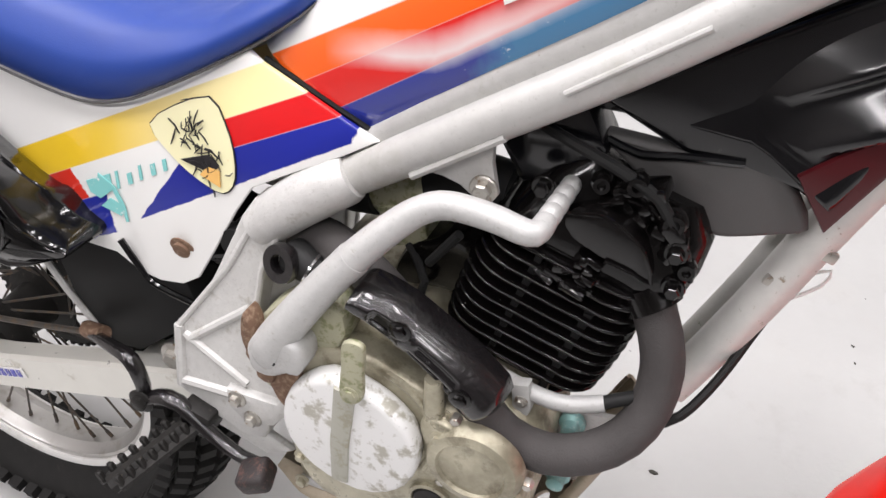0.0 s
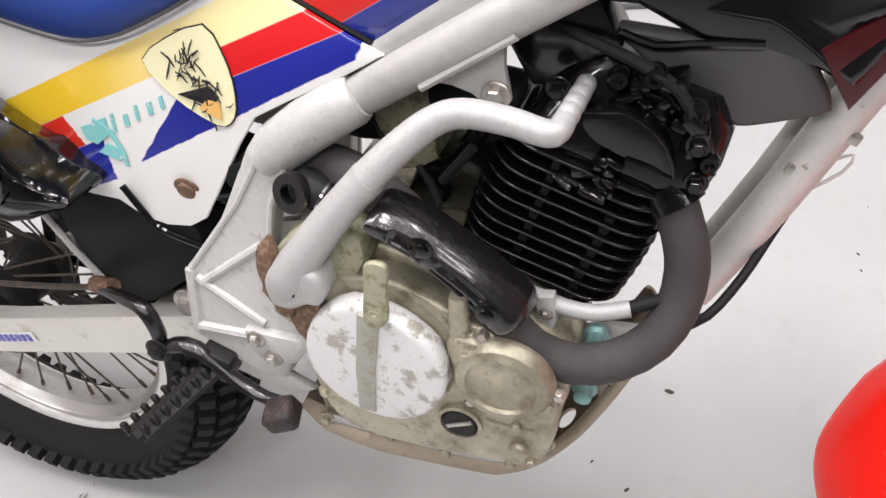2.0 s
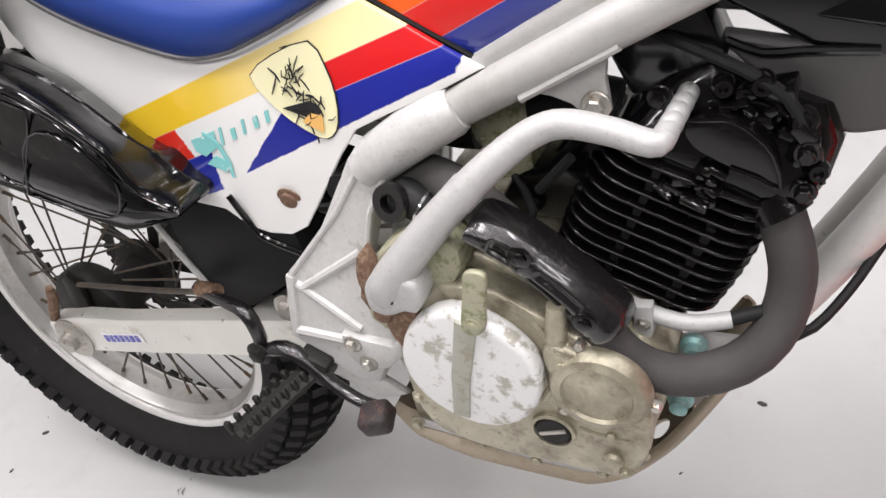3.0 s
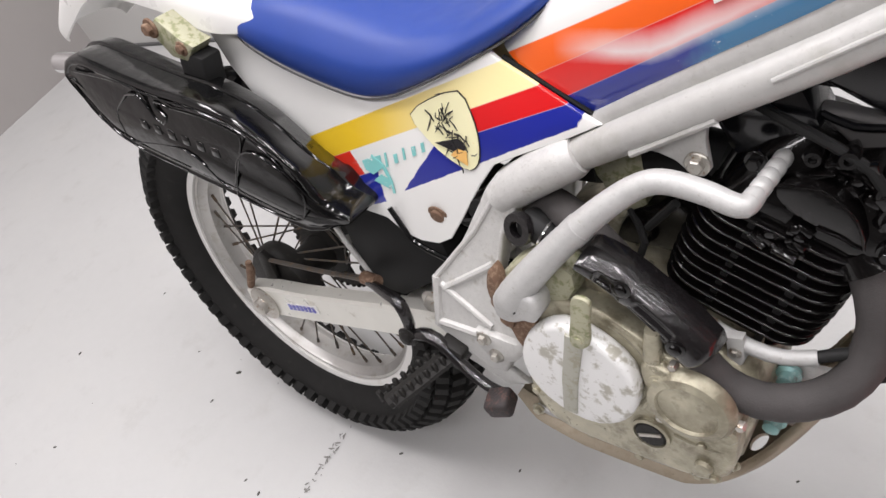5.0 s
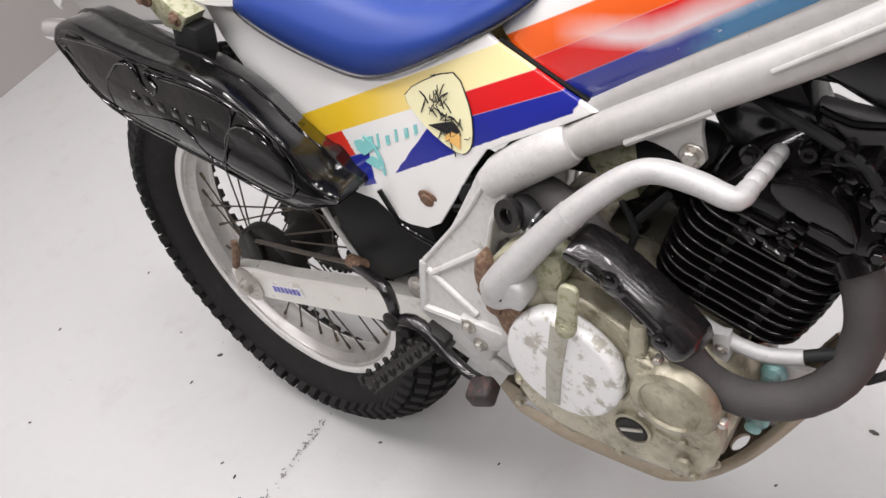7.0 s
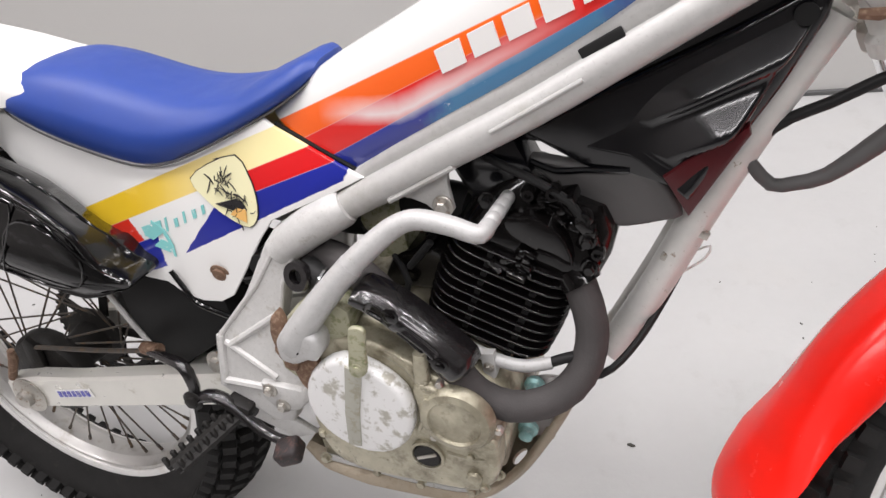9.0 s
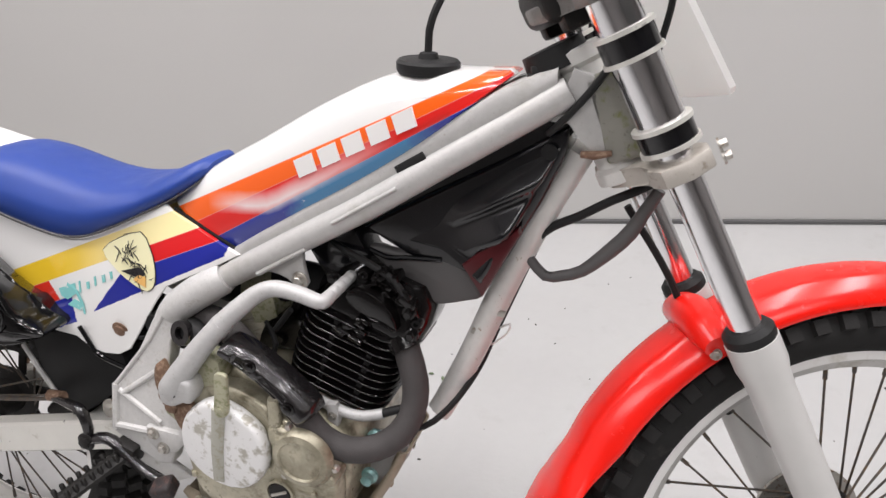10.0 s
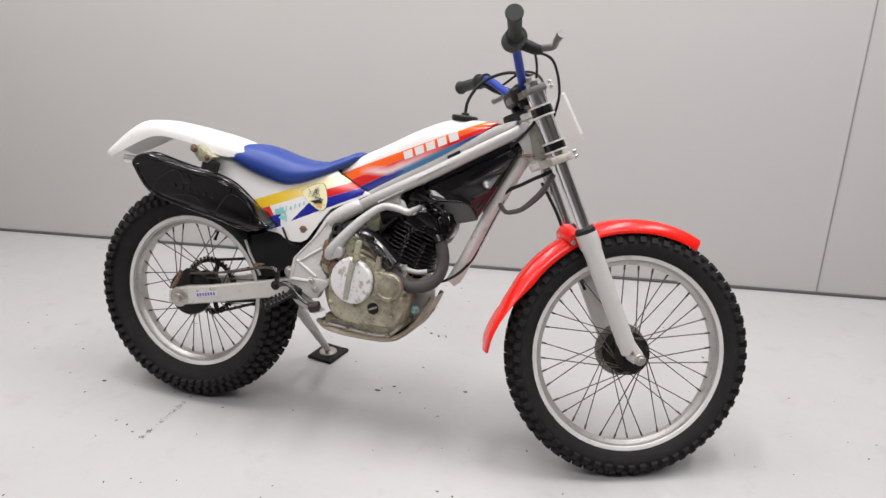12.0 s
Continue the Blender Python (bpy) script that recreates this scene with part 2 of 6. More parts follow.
def tank_paint():
    """White tank with orange, red, blue and light blue flashes along its flank."""
    p = Paint("striped_white_tank", (0.74, 0.735, 0.715), 0.14, 0.0, 0.5)
    p.vary(0.08, 0.02)
    x, y, z = p.axes()
    v = z - x * 0.445
    u = z - x * 0.485
    b = z - x * 0.54
    side = y.under(-0.008) .op("MAXIMUM", y.over(0.008))
    top = v.under(0.832) * side
    p.blend(top * u.over(0.8085), (0.86, 0.125, 0.012))
    p.blend(top * u.under(0.8085) * b.over(0.783), (0.72, 0.022, 0.018))
    blue = top * b.under(0.783)
    p.blend(blue, (0.020, 0.035, 0.30))
    cloud = (p.noise(0.03, 3.0) - 0.5) * 0.05
    p.blend(blue * (x + cloud).over(0.02, 0.012) * (x + cloud).under(0.185, 0.02), (0.045, 0.21, 0.42))
    p.blend(blue * p.noise(0.014, 6.0, 0.7).over(0.66, 0.03) * x.over(-0.01) * x.under(0.07), (0.55, 0.68, 0.74))
    # A soft white patch runs down from the orange into the red and the blue.
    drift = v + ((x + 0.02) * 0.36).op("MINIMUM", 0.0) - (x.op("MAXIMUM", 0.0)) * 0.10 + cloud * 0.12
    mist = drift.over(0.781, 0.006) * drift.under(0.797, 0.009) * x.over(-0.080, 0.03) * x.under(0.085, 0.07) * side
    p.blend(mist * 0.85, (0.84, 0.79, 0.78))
    p.stain(0.012, 0.775, (0.70, 0.68, 0.62), 0.02, 0.5)
    return p.relief(0.06, 0.0006).done()


for dull in (TYRE, HOSE, DARKHUB, PIPE, PAD, DARK, ENGINE, BLACK):
    dull.node_tree.nodes["Principled BSDF"].inputs["Specular IOR Level"].default_value = 0.18

PANEL = side_panel_paint()
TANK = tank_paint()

FLOORMAT = Paint("grey_floor_paint", (0.48, 0.48, 0.475), 0.42).vary(0.6, 0.05).vary(0.03, 0.025).stain(0.25, 0.66, (0.50, 0.49, 0.47), 0.12, 0.5).stain(0.10, 0.63, (0.42, 0.415, 0.405), 0.06, 0.5, 6.0).stain(0.018, 0.745, (0.36, 0.35, 0.33), 0.02, 0.55).stain(0.006, 0.77, (0.25, 0.24, 0.22), 0.02, 0.5).gloss(0.1, 0.12).relief(0.01, 0.0004).done()
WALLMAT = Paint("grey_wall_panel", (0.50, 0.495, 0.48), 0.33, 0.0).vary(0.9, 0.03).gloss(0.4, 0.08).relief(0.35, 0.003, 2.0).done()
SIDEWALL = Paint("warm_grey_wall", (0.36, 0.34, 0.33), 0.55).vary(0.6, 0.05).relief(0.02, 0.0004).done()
CEILMAT = Paint("grey_ceiling", (0.26, 0.26, 0.255), 0.8).vary(0.8, 0.03).done()
JOINT = Paint("grey_joint", (0.27, 0.27, 0.265), 0.6).vary(0.2, 0.15).done()
SEAM = Paint("dark_joint", (0.10, 0.10, 0.10), 0.7).vary(0.2, 0.2).done()


# ---- geometry helpers ----
def finish(bm, smooth=True, angle=38):
    bmesh.ops.recalc_face_normals(bm, faces=bm.faces)
    for f in bm.faces:
        f.smooth = smooth
    if smooth:
        for e in bm.edges:
            if len(e.link_faces) == 2 and e.calc_face_angle(0) > radians(angle):
                e.smooth = False
    return bm


def mesh_of(name, bm, material, smooth=True, angle=38):
    finish(bm, smooth, angle)
    me = bpy.data.meshes.new(name)
    bm.to_mesh(me)
    bm.free()
    me.materials.append(material)
    return me


def part(name, bm, material, parent, label="", kind="", smooth=True, angle=38):
    ob = new(name, mesh_of(name, bm, material, smooth, angle))
    ob.parent = parent
    return tagged(ob, label, kind=kind)


def rounded(points, step=0.01, closed=False):
    """A smooth line (Catmull-Rom) through the points."""
    pts = [Vector(p) for p in points]
    n, out = len(pts), []
    for i in range(n if closed else n - 1):
        if closed:
            p0, p1, p2, p3 = pts[i - 1], pts[i], pts[(i + 1) % n], pts[(i + 2) % n]
        else:
            p1, p2 = pts[i], pts[i + 1]
            p0 = pts[i - 1] if i else p1 * 2 - p2
            p3 = pts[i + 2] if i + 2 < n else p2 * 2 - p1
        k = max(2, int((p2 - p1).length / step))
        for j in range(k):
            t = j / k
            out.append(0.5 * ((2 * p1) + (p2 - p0) * t + (2 * p0 - 5 * p1 + 4 * p2 - p3) * t * t + (3 * p1 - p0 - 3 * p2 + p3) * t**3))
    if not closed:
        out.append(pts[-1])
    return out


def skin(bm, rings, caps=True, loop=False):
    """Faces between rings of as many points each."""
    vs = [[bm.verts.new(p) for p in ring] for ring in rings]
    m = len(vs[0])
    for a, b in zip(vs, vs[1:] + ([vs[0]] if loop else [])):
        for i in range(m):
            bm.faces.new((a[i], a[(i + 1) % m], b[(i + 1) % m], b[i]))
    if caps and not loop:
        bm.faces.new(vs[0][::-1])
        bm.faces.new(vs[-1])
    return bm


def tube(points, radius, seg=12, smooth=True, step=0.012, bm=None, flat=1.0, side=(0, 1, 0)):
    """A round bar along a line. radius: one value, or one for each given point. flat: its thickness across `side`."""
    bm = bm or bmesh.new()
    given = [Vector(p) for p in points]
    line = rounded(given, step) if smooth and len(given) > 2 else given
    if isinstance(radius, (list, tuple)):
        acc = [0.0]
        for a, b in zip(given, given[1:]):
            acc.append(acc[-1] + (b - a).length)
        run = [0.0]
        for a, b in zip(line, line[1:]):
            run.append(run[-1] + (b - a).length)
        rad = np.interp(np.array(run) / run[-1], np.array(acc) / acc[-1], radius)
    else:
        rad = [radius] * len(line)
    rings, up = [], None
    for i, p in enumerate(line):
        d = (line[min(i + 1, len(line) - 1)] - line[max(i - 1, 0)]).normalized()
        if up is None:
            up = Vector(side) - d * d.dot(Vector(side))
            if up.length < 0.1:
                up = d.orthogonal()
        up = (up - d * d.dot(up)).normalized()
        other = d.cross(up)
        rings.append([p + (up * (math.cos(a) * flat) + other * math.sin(a)) * rad[i] for a in (2 * math.pi * k / seg for k in range(seg))])
    return skin(bm, rings)


def prism(outline, y0, y1, bevel=0.0, bm=None, seg=2, slope=0.0, z0=0.0):
    """A plate with an outline in x and z, from y0 to y1. slope: how y changes with z."""
    bm = bm or bmesh.new()
    a = [bm.verts.new((x, y0 + slope * (z - z0), z)) for x, z in outline]
    b = [bm.verts.new((x, y1 + slope * (z - z0), z)) for x, z in outline]
    n = len(outline)
    faces = [bm.faces.new(a), bm.faces.new(b[::-1])]
    faces += [bm.faces.new((a[i], b[i], b[(i + 1) % n], a[(i + 1) % n])) for i in range(n)]
    bmesh.ops.recalc_face_normals(bm, faces=faces)
    if bevel:
        edges = {e for f in faces[:2] for e in f.edges}
        bmesh.ops.bevel(bm, geom=list(edges), offset=bevel, segments=seg, affect="EDGES", profile=0.5)
    return bm


def curve2(points, step=0.008, closed=True):
    return [(p.x, p.z) for p in rounded([(x, 0, z) for x, z in points], step, closed)]


def block(sx, sy, sz, m, bevel=0.002, bm=None, seg=2):
    bm = bm or bmesh.new()
    got = bmesh.ops.create_cube(bm, size=1.0, matrix=m @ Matrix.Diagonal((sx, sy, sz, 1)))
    if bevel:
        edges = list({e for v in got["verts"] for e in v.link_edges})
        bmesh.ops.bevel(bm, geom=edges, offset=bevel, segments=seg, affect="EDGES", profile=0.5)
    return bm


def turned(profile, m, seg=24, bm=None, loop=False):
    """A turned shape: profile of (radius, height) about the z axis of m."""
    bm = bm or bmesh.new()
    rings = [[m @ Vector((r * math.cos(a), r * math.sin(a), h)) for a in (2 * math.pi * k / seg for k in range(seg))] for r, h in profile]
    return skin(bm, rings, caps=not loop, loop=loop)


def facing(at, axis):
    """A pose at a point whose z axis points along axis."""
    return Matrix.Translation(at) @ Vector(axis).to_track_quat("Z", "Y").to_matrix().to_4x4()


def bolt(at, axis=(0, -1, 0), r=0.006, h=0.006, hexa=True, washer=True, bm=None):
    m = facing(at, axis)
    bm = bm or bmesh.new()
    if washer:
        turned([(r * 1.55, 0), (r * 1.55, h * 0.2), (r * 1.4, h * 0.3)], m, 16, bm)
    turned([(r, h * 0.2), (r, h * 0.85), (r * 0.8, h)], m, 6 if hexa else 14, bm)
    return bm


def loft(stations, profile, bm=None, caps=True):
    """Stations of (bottom x, bottom z, top x, top z, half width); profile of (across -1..1, up 0..1)."""
    rings = [[(xb + (xt - xb) * v, w * u, zb + (zt - zb) * v) for u, v in profile] for xb, zb, xt, zt, w in stations]
    return skin(bm or bmesh.new(), rings, caps)


def dense(stations, k=4):
    """More stations, on a smooth line through the given ones."""
    out = []
    n = len(stations)
    for i in range(n - 1):
        p1, p2 = stations[i], stations[i + 1]
        p0 = stations[i - 1] if i else [2 * a - b for a, b in zip(p1, p2)]
        p3 = stations[i + 2] if i + 2 < n else [2 * b - a for a, b in zip(p1, p2)]
        for j in range(k):
            t = j / k
            out.append([0.5 * (2 * b + (c - a) * t + (2 * a - 5 * b + 4 * c - d) * t * t + (3 * b - a - 3 * c + d) * t**3) for a, b, c, d in zip(p0, p1, p2, p3)])
    out.append(list(stations[-1]))
    return out

# ---- room ----
TURNWALL = 10.4
GROUND = 0.0
BACK = pose(-0.62, 1.315, GROUND, 0, 0, TURNWALL)
HIGH = 3.1


def room():
    m = BACK
    bm = bmesh.new()
    block(11.0, 9.0, 0.2, m @ pose(0.9, -3.6, -0.1), 0.0, bm)
    tagged(new("floor", mesh_of("floor", bm, FLOORMAT, False)), "light grey painted concrete floor, scuffed and gritty", "floor", kind="structure")
    bm = block(9.3, 0.15, HIGH, m @ pose(2.15, 0.075, HIGH / 2), 0.0)
    back = tagged(new("wall_back", mesh_of("wall_back", bm, WALLMAT, False)), "smooth grey panelled wall with a soft sheen", "wall", kind="structure")
    bm = block(0.006, 0.004, HIGH - 0.02, m @ pose(2.024, -0.001, HIGH / 2), 0.0)
    part("panel_joint", bm, JOINT, back, "thin vertical panel joint", smooth=False)
    bm = block(9.1, 0.012, 0.012, m @ pose(2.25, -0.004, 0.007), 0.002)
    tagged(new("floor_joint", mesh_of("floor_joint", bm, SEAM, False)), "dark sealant line along the foot of the wall", "trim", kind="structure")
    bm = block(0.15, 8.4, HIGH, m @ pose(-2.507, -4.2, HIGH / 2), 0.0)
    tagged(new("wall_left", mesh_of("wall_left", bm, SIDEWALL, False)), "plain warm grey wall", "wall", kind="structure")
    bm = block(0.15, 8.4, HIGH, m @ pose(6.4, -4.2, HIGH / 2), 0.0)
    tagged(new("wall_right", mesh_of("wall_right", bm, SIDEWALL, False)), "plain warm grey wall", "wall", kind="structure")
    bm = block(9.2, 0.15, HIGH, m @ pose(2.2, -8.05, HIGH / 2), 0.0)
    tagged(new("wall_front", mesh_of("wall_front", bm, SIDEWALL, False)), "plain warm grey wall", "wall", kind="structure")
    bm = block(11.0, 9.0, 0.15, m @ pose(2.2, -4.0, HIGH + 0.08), 0.0)
    tagged(new("ceiling", mesh_of("ceiling", bm, CEILMAT, False)), "plain grey ceiling", "ceiling", kind="structure")


room()

# Rows of fluorescent battens under the ceiling.
for bx, by, power, turn in ((-1.6, -1.25, 31, 0), (-0.53, -1.25, 31, 0), (0.54, -1.25, 31, 0), (1.6, -1.25, 31, 0), (2.7, -1.25, 38, 0), (-1.2, -3.4, 28, 90), (0.6, -3.4, 28, 90), (2.4, -3.4, 26, 90)):
    lamp = bpy.data.lights.new("ceiling_tube", "AREA")
    lamp.shape, lamp.size, lamp.size_y, lamp.energy = "RECTANGLE", 0.22, 1.4, power
    lamp.color = (1.0, 0.958, 0.975)
    tube_light = new("ceiling_tube", lamp)
    tube_light.matrix_world = BACK @ pose(bx, by, HIGH - 0.06, 0, 0, turn)


def floor_marks():
    """A crack in the paint, grit and a few dry leaf crumbs."""
    rnd = random.Random(5)
    bm = bmesh.new()
    a, b = Vector((-0.656, -0.05, GROUND)), Vector((-0.645, -0.300, GROUND))
    for k in range(70):
        p = a.lerp(b, rnd.random()) + Vector((rnd.gauss(0, 0.004), 0, 0.0006 + 0.00002 * k))
        s = rnd.uniform(0.0012, 0.0042)
        bmesh.ops.create_circle(bm, cap_ends=True, segments=6, radius=s, matrix=Matrix.Translation(p) @ Matrix.Rotation(rnd.random() * 6, 4, "Z") @ Matrix.Diagonal((0.5, 1.6, 1, 1)))
    tagged(new("floor_crack", mesh_of("floor_crack", bm, CRACK, False)), "thin broken crack line in the floor paint", "crack", kind="structure")
    bm = bmesh.new()
    for k in range(260):
        x, y = rnd.uniform(-1.6, 1.9), rnd.uniform(-1.1, 1.2)
        s = rnd.uniform(0.001, 0.003) * (1.8 if rnd.random() < 0.08 else 1)
        bmesh.ops.create_icosphere(bm, subdivisions=1, radius=s, matrix=Matrix.Translation((x, y, GROUND + s * 0.25)) @ Matrix.Rotation(rnd.random() * 6, 4, "Z") @ Matrix.Diagonal((1.8, 0.9, 0.35, 1)))
    tagged(new("grit", mesh_of("grit", bm, CHIP, False)), "dark grit and crumbs scattered on the floor", "grit", kind="stuff")
    bm = bmesh.new()
    for x, y in ((-0.056, 0.653), (-0.09, 0.665), (-0.03, 0.66), (0.771, 0.192), (0.797, 0.276), (-0.11, 0.205), (-0.068, 0.247), (0.95, 0.78)):
        m = Matrix.Translation((x, y, GROUND + 0.003)) @ Matrix.Rotation(rnd.random() * 6, 4, "Z")
        bmesh.ops.create_icosphere(bm, subdivisions=1, radius=1.0, matrix=m @ Matrix.Diagonal((rnd.uniform(0.006, 0.014), rnd.uniform(0.003, 0.005), 0.002, 1)))
    tagged(new("leaf_crumbs", mesh_of("leaf_crumbs", bm, GREEN, False)), "small dry green leaf crumbs on the floor", "leaf crumbs", kind="stuff")


floor_marks()

# ---- motorcycle ----
# Built upright: x ahead, y to its left, z up. The whole machine leans on its side stand.
moto = tagged(new("motorcycle"), "old white trials motorcycle with blue seat and red mudguard, leaning", "motorcycle")
moto.matrix_world = pose(-0.0074, 0.0152, 0.0040, -10.02, 0.57, 1.16)

RAKE, STEER = radians(26), radians(25.5)
AXIS = Vector((-math.sin(RAKE), 0, math.cos(RAKE)))
HEAD = Vector((0.350, 0, 0.886))
SET = Matrix.Translation((0.013, 0.008, 0.014))
TURN_BAR = SET @ Matrix.Translation(HEAD) @ Matrix.Rotation(radians(27.2), 4, AXIS) @ Matrix.Translation(-HEAD)
TURN_FORK = SET @ Matrix.Translation(HEAD) @ Matrix.Rotation(radians(3.2), 4, "X") @ Matrix.Rotation(STEER, 4, AXIS) @ Matrix.Translation(-HEAD)
FWD = Vector((math.cos(RAKE), 0, math.sin(RAKE)))
FRONT_NOW = Vector((0.680, 0.060, 0.346))
FRONT = TURN_FORK.inverted() @ FRONT_NOW


def steered(bm):
    bm.transform(TURN_FORK)
    return bm


def barred(bm):
    bm.transform(TURN_BAR)
    return bm


def tread(bm, major, minor, half, count, rows, size, m):
    """Blocks on a tyre. rows: angle round the section, and shift round the wheel."""
    for ang, shift, (lx, ly, lz) in zip(*rows, size):
        for k in range(count):
            a = 2 * math.pi * (k + shift) / count
            r = major + (minor + lz * 0.35) * math.cos(ang)
            p = Vector((r * math.cos(a), (half + lz * 0.35) * math.sin(ang), r * math.sin(a)))
            ez = Vector((math.cos(ang) * math.cos(a), math.sin(ang), math.cos(ang) * math.sin(a)))
            ex = Vector((-math.sin(a), 0, math.cos(a)))
            ey = ez.cross(ex)
            q = Matrix((ex, ey, ez)).transposed().to_4x4()
            base = Matrix.Translation(p) @ q
            low = [base @ Vector((sx * lx / 2, sy * ly / 2, -lz)) for sx, sy in ((-1, -1), (1, -1), (1, 1), (-1, 1))]
            high = [base @ Vector((sx * lx * 0.42, sy * ly * 0.43, lz * 0.65)) for sx, sy in ((-1, -1), (1, -1), (1, 1), (-1, 1))]
            vs = [bm.verts.new(m @ v) for v in low + high]
            bm.faces.new(vs[4:])
            for i in range(4):
                j = (i + 1) % 4
                bm.faces.new((vs[i], vs[j], vs[4 + j], vs[4 + i]))
    return bm


def wheel(name, centre, outer, half, rim_r, rim_half, hub_r, hub_half, spokes, blocks, place, label, tilt):
    """A spoked wheel: hub with tyre, tread, rim and spokes under it."""
    here = place @ Matrix.Translation(centre)
    spin = here @ Matrix.Rotation(radians(-90), 4, "X")
    prof = [(0.012, -hub_half - 0.012), (0.016, -hub_half - 0.012), (0.018, -hub_half), (hub_r, -hub_half), (hub_r, -hub_half + 0.005), (hub_r * 0.62, -hub_half + 0.010), (hub_r * 0.55, 0), (hub_r * 0.62, hub_half - 0.010), (hub_r, hub_half - 0.005), (hub_r, hub_half), (0.018, hub_half), (0.012, hub_half + 0.012)]
    ob = part(name, turned(prof, spin, 28), DARKHUB, moto, label)
    depth = outer - rim_r
    minor_r = depth * 0.5 + 0.006
    major = outer - minor_r
    ring = []
    for k in range(22):
        a = math.pi * (-0.92 + 1.84 * k / 21)
        ring.append((major + minor_r * math.cos(a), half * math.sin(a) * (1.0 if abs(a) < 1.6 else 0.96)))
    carcass = turned(ring, spin, 72, None, True)
    tyre = part("tyre", carcass, TYRE, ob, "black trials tyre with blocky tread, dusty")
    part("tread", tread(bmesh.new(), major, minor_r, half, *blocks, here), TYRE, tyre, "rubber tread blocks", kind="stuff", smooth=False)
    r, w = rim_r, rim_half
    well = [(r - 0.004, -w + 0.006), (r - 0.015, -w + 0.008), (r - 0.026, 0), (r - 0.015, w - 0.008), (r - 0.004, w - 0.006)]
    well += [(r - 0.0135, w - 0.002), (r - 0.0155, w - 0.006), (r - 0.0195, w - 0.007), (r - 0.0205, w - 0.010), (r - 0.030, w * 0.4), (r - 0.031, 0)]
    well += [(q, -y) for q, y in well[9:4:-1]]
    rim = part("rim", turned(well, spin, 84, None, True), RIMWELL_SHADE, ob, "dull alloy rim well, dark reflections put into its grey")
    for s in (-1, 1):
        lip = [(r + 0.001, w - 0.004), (r, w - 0.0008), (r - 0.001, w), (r - 0.0135, w), (r - 0.0148, w - 0.001), (r - 0.015, w - 0.004), (r - 0.008, w - 0.006)]
        part("rim_flange", turned([(q, s * y) for q, y in lip], spin, 84, None, True), RIMMAT, rim, "bright polished rim flange")
    # Spokes cross in four sets; all share one mesh.
    bed, flange = rim_r - 0.029, hub_r * 0.9
    n = spokes // 4
    swing = radians(62)
    p0 = Vector((flange * math.cos(swing), -hub_half * 0.9, flange * math.sin(swing)))
    p1 = Vector((bed, -0.004, 0))
    bm = tube([p0, p1], 0.0016, 6, False)
    d = (p1 - p0).normalized()
    tube([p1 - d * 0.016, p1 - d * 0.004, p1 + d * 0.004], [0.0028, 0.0028, 0.0035], 6, False, 0.01, bm)
    shared = {1: mesh_of("spoke", bm, SPOKE)}
    bm = tube([(p0.x, -p0.y, -p0.z), (p1.x, -p1.y, 0)], 0.0016, 6, False)
    d2 = Vector((d.x, -d.y, -d.z))
    q1 = Vector((p1.x, -p1.y, 0))
    tube([q1 - d2 * 0.016, q1 - d2 * 0.004, q1 + d2 * 0.004], [0.0028, 0.0028, 0.0035], 6, False, 0.01, bm)
    shared[2] = mesh_of("spoke", bm, SPOKE)
    for k in range(spokes):
        kind = (k // 2) % 2
        flip = k % 2
        a = 2 * math.pi * k / spokes
        s = new("spoke", shared[1 if kind else 2])
        s.parent = ob
        s.matrix_local = here @ Matrix.Rotation(a + tilt, 4, "Y") @ (Matrix.Rotation(math.pi, 4, "X") if flip else Matrix.Identity(4))
    return ob


SIDE = math.pi / 2
rear_blocks = (64, ((-1.36, -0.98, -0.60, -0.20, 0.20, 0.60, 0.98, 1.36), (0.0, 0.5, 0.0, 0.5, 0.0, 0.5, 0.0, 0.5)), [(0.018, 0.020, 0.014), (0.018, 0.022, 0.014), (0.018, 0.023, 0.013), (0.018, 0.024, 0.013), (0.018, 0.024, 0.013), (0.018, 0.023, 0.013), (0.018, 0.022, 0.014), (0.018, 0.020, 0.014)])
front_blocks = (60, ((-1.1, -0.6, 0.0, 0.6, 1.1), (0.0, 0.5, 0.0, 0.5, 0.0)), [(0.020, 0.020, 0.008), (0.021, 0.020, 0.010), (0.021, 0.020, 0.010), (0.021, 0.020, 0.010), (0.020, 0.020, 0.008)])
REAR = Vector((-0.660, -0.006, 0.330))
STILL = Matrix.Identity(4)
rear_wheel = wheel("rear_wheel", REAR, 0.3315, 0.063, 0.245, 0.034, 0.055, 0.045, 32, rear_blocks, STILL, "black painted rear hub on a wire wheel", 0.1)
front_wheel = wheel("front_wheel", FRONT, 0.3335, 0.041, 0.274, 0.025, 0.046, 0.040, 36, front_blocks, TURN_FORK, "black finned front hub on a wire wheel", 0.05)


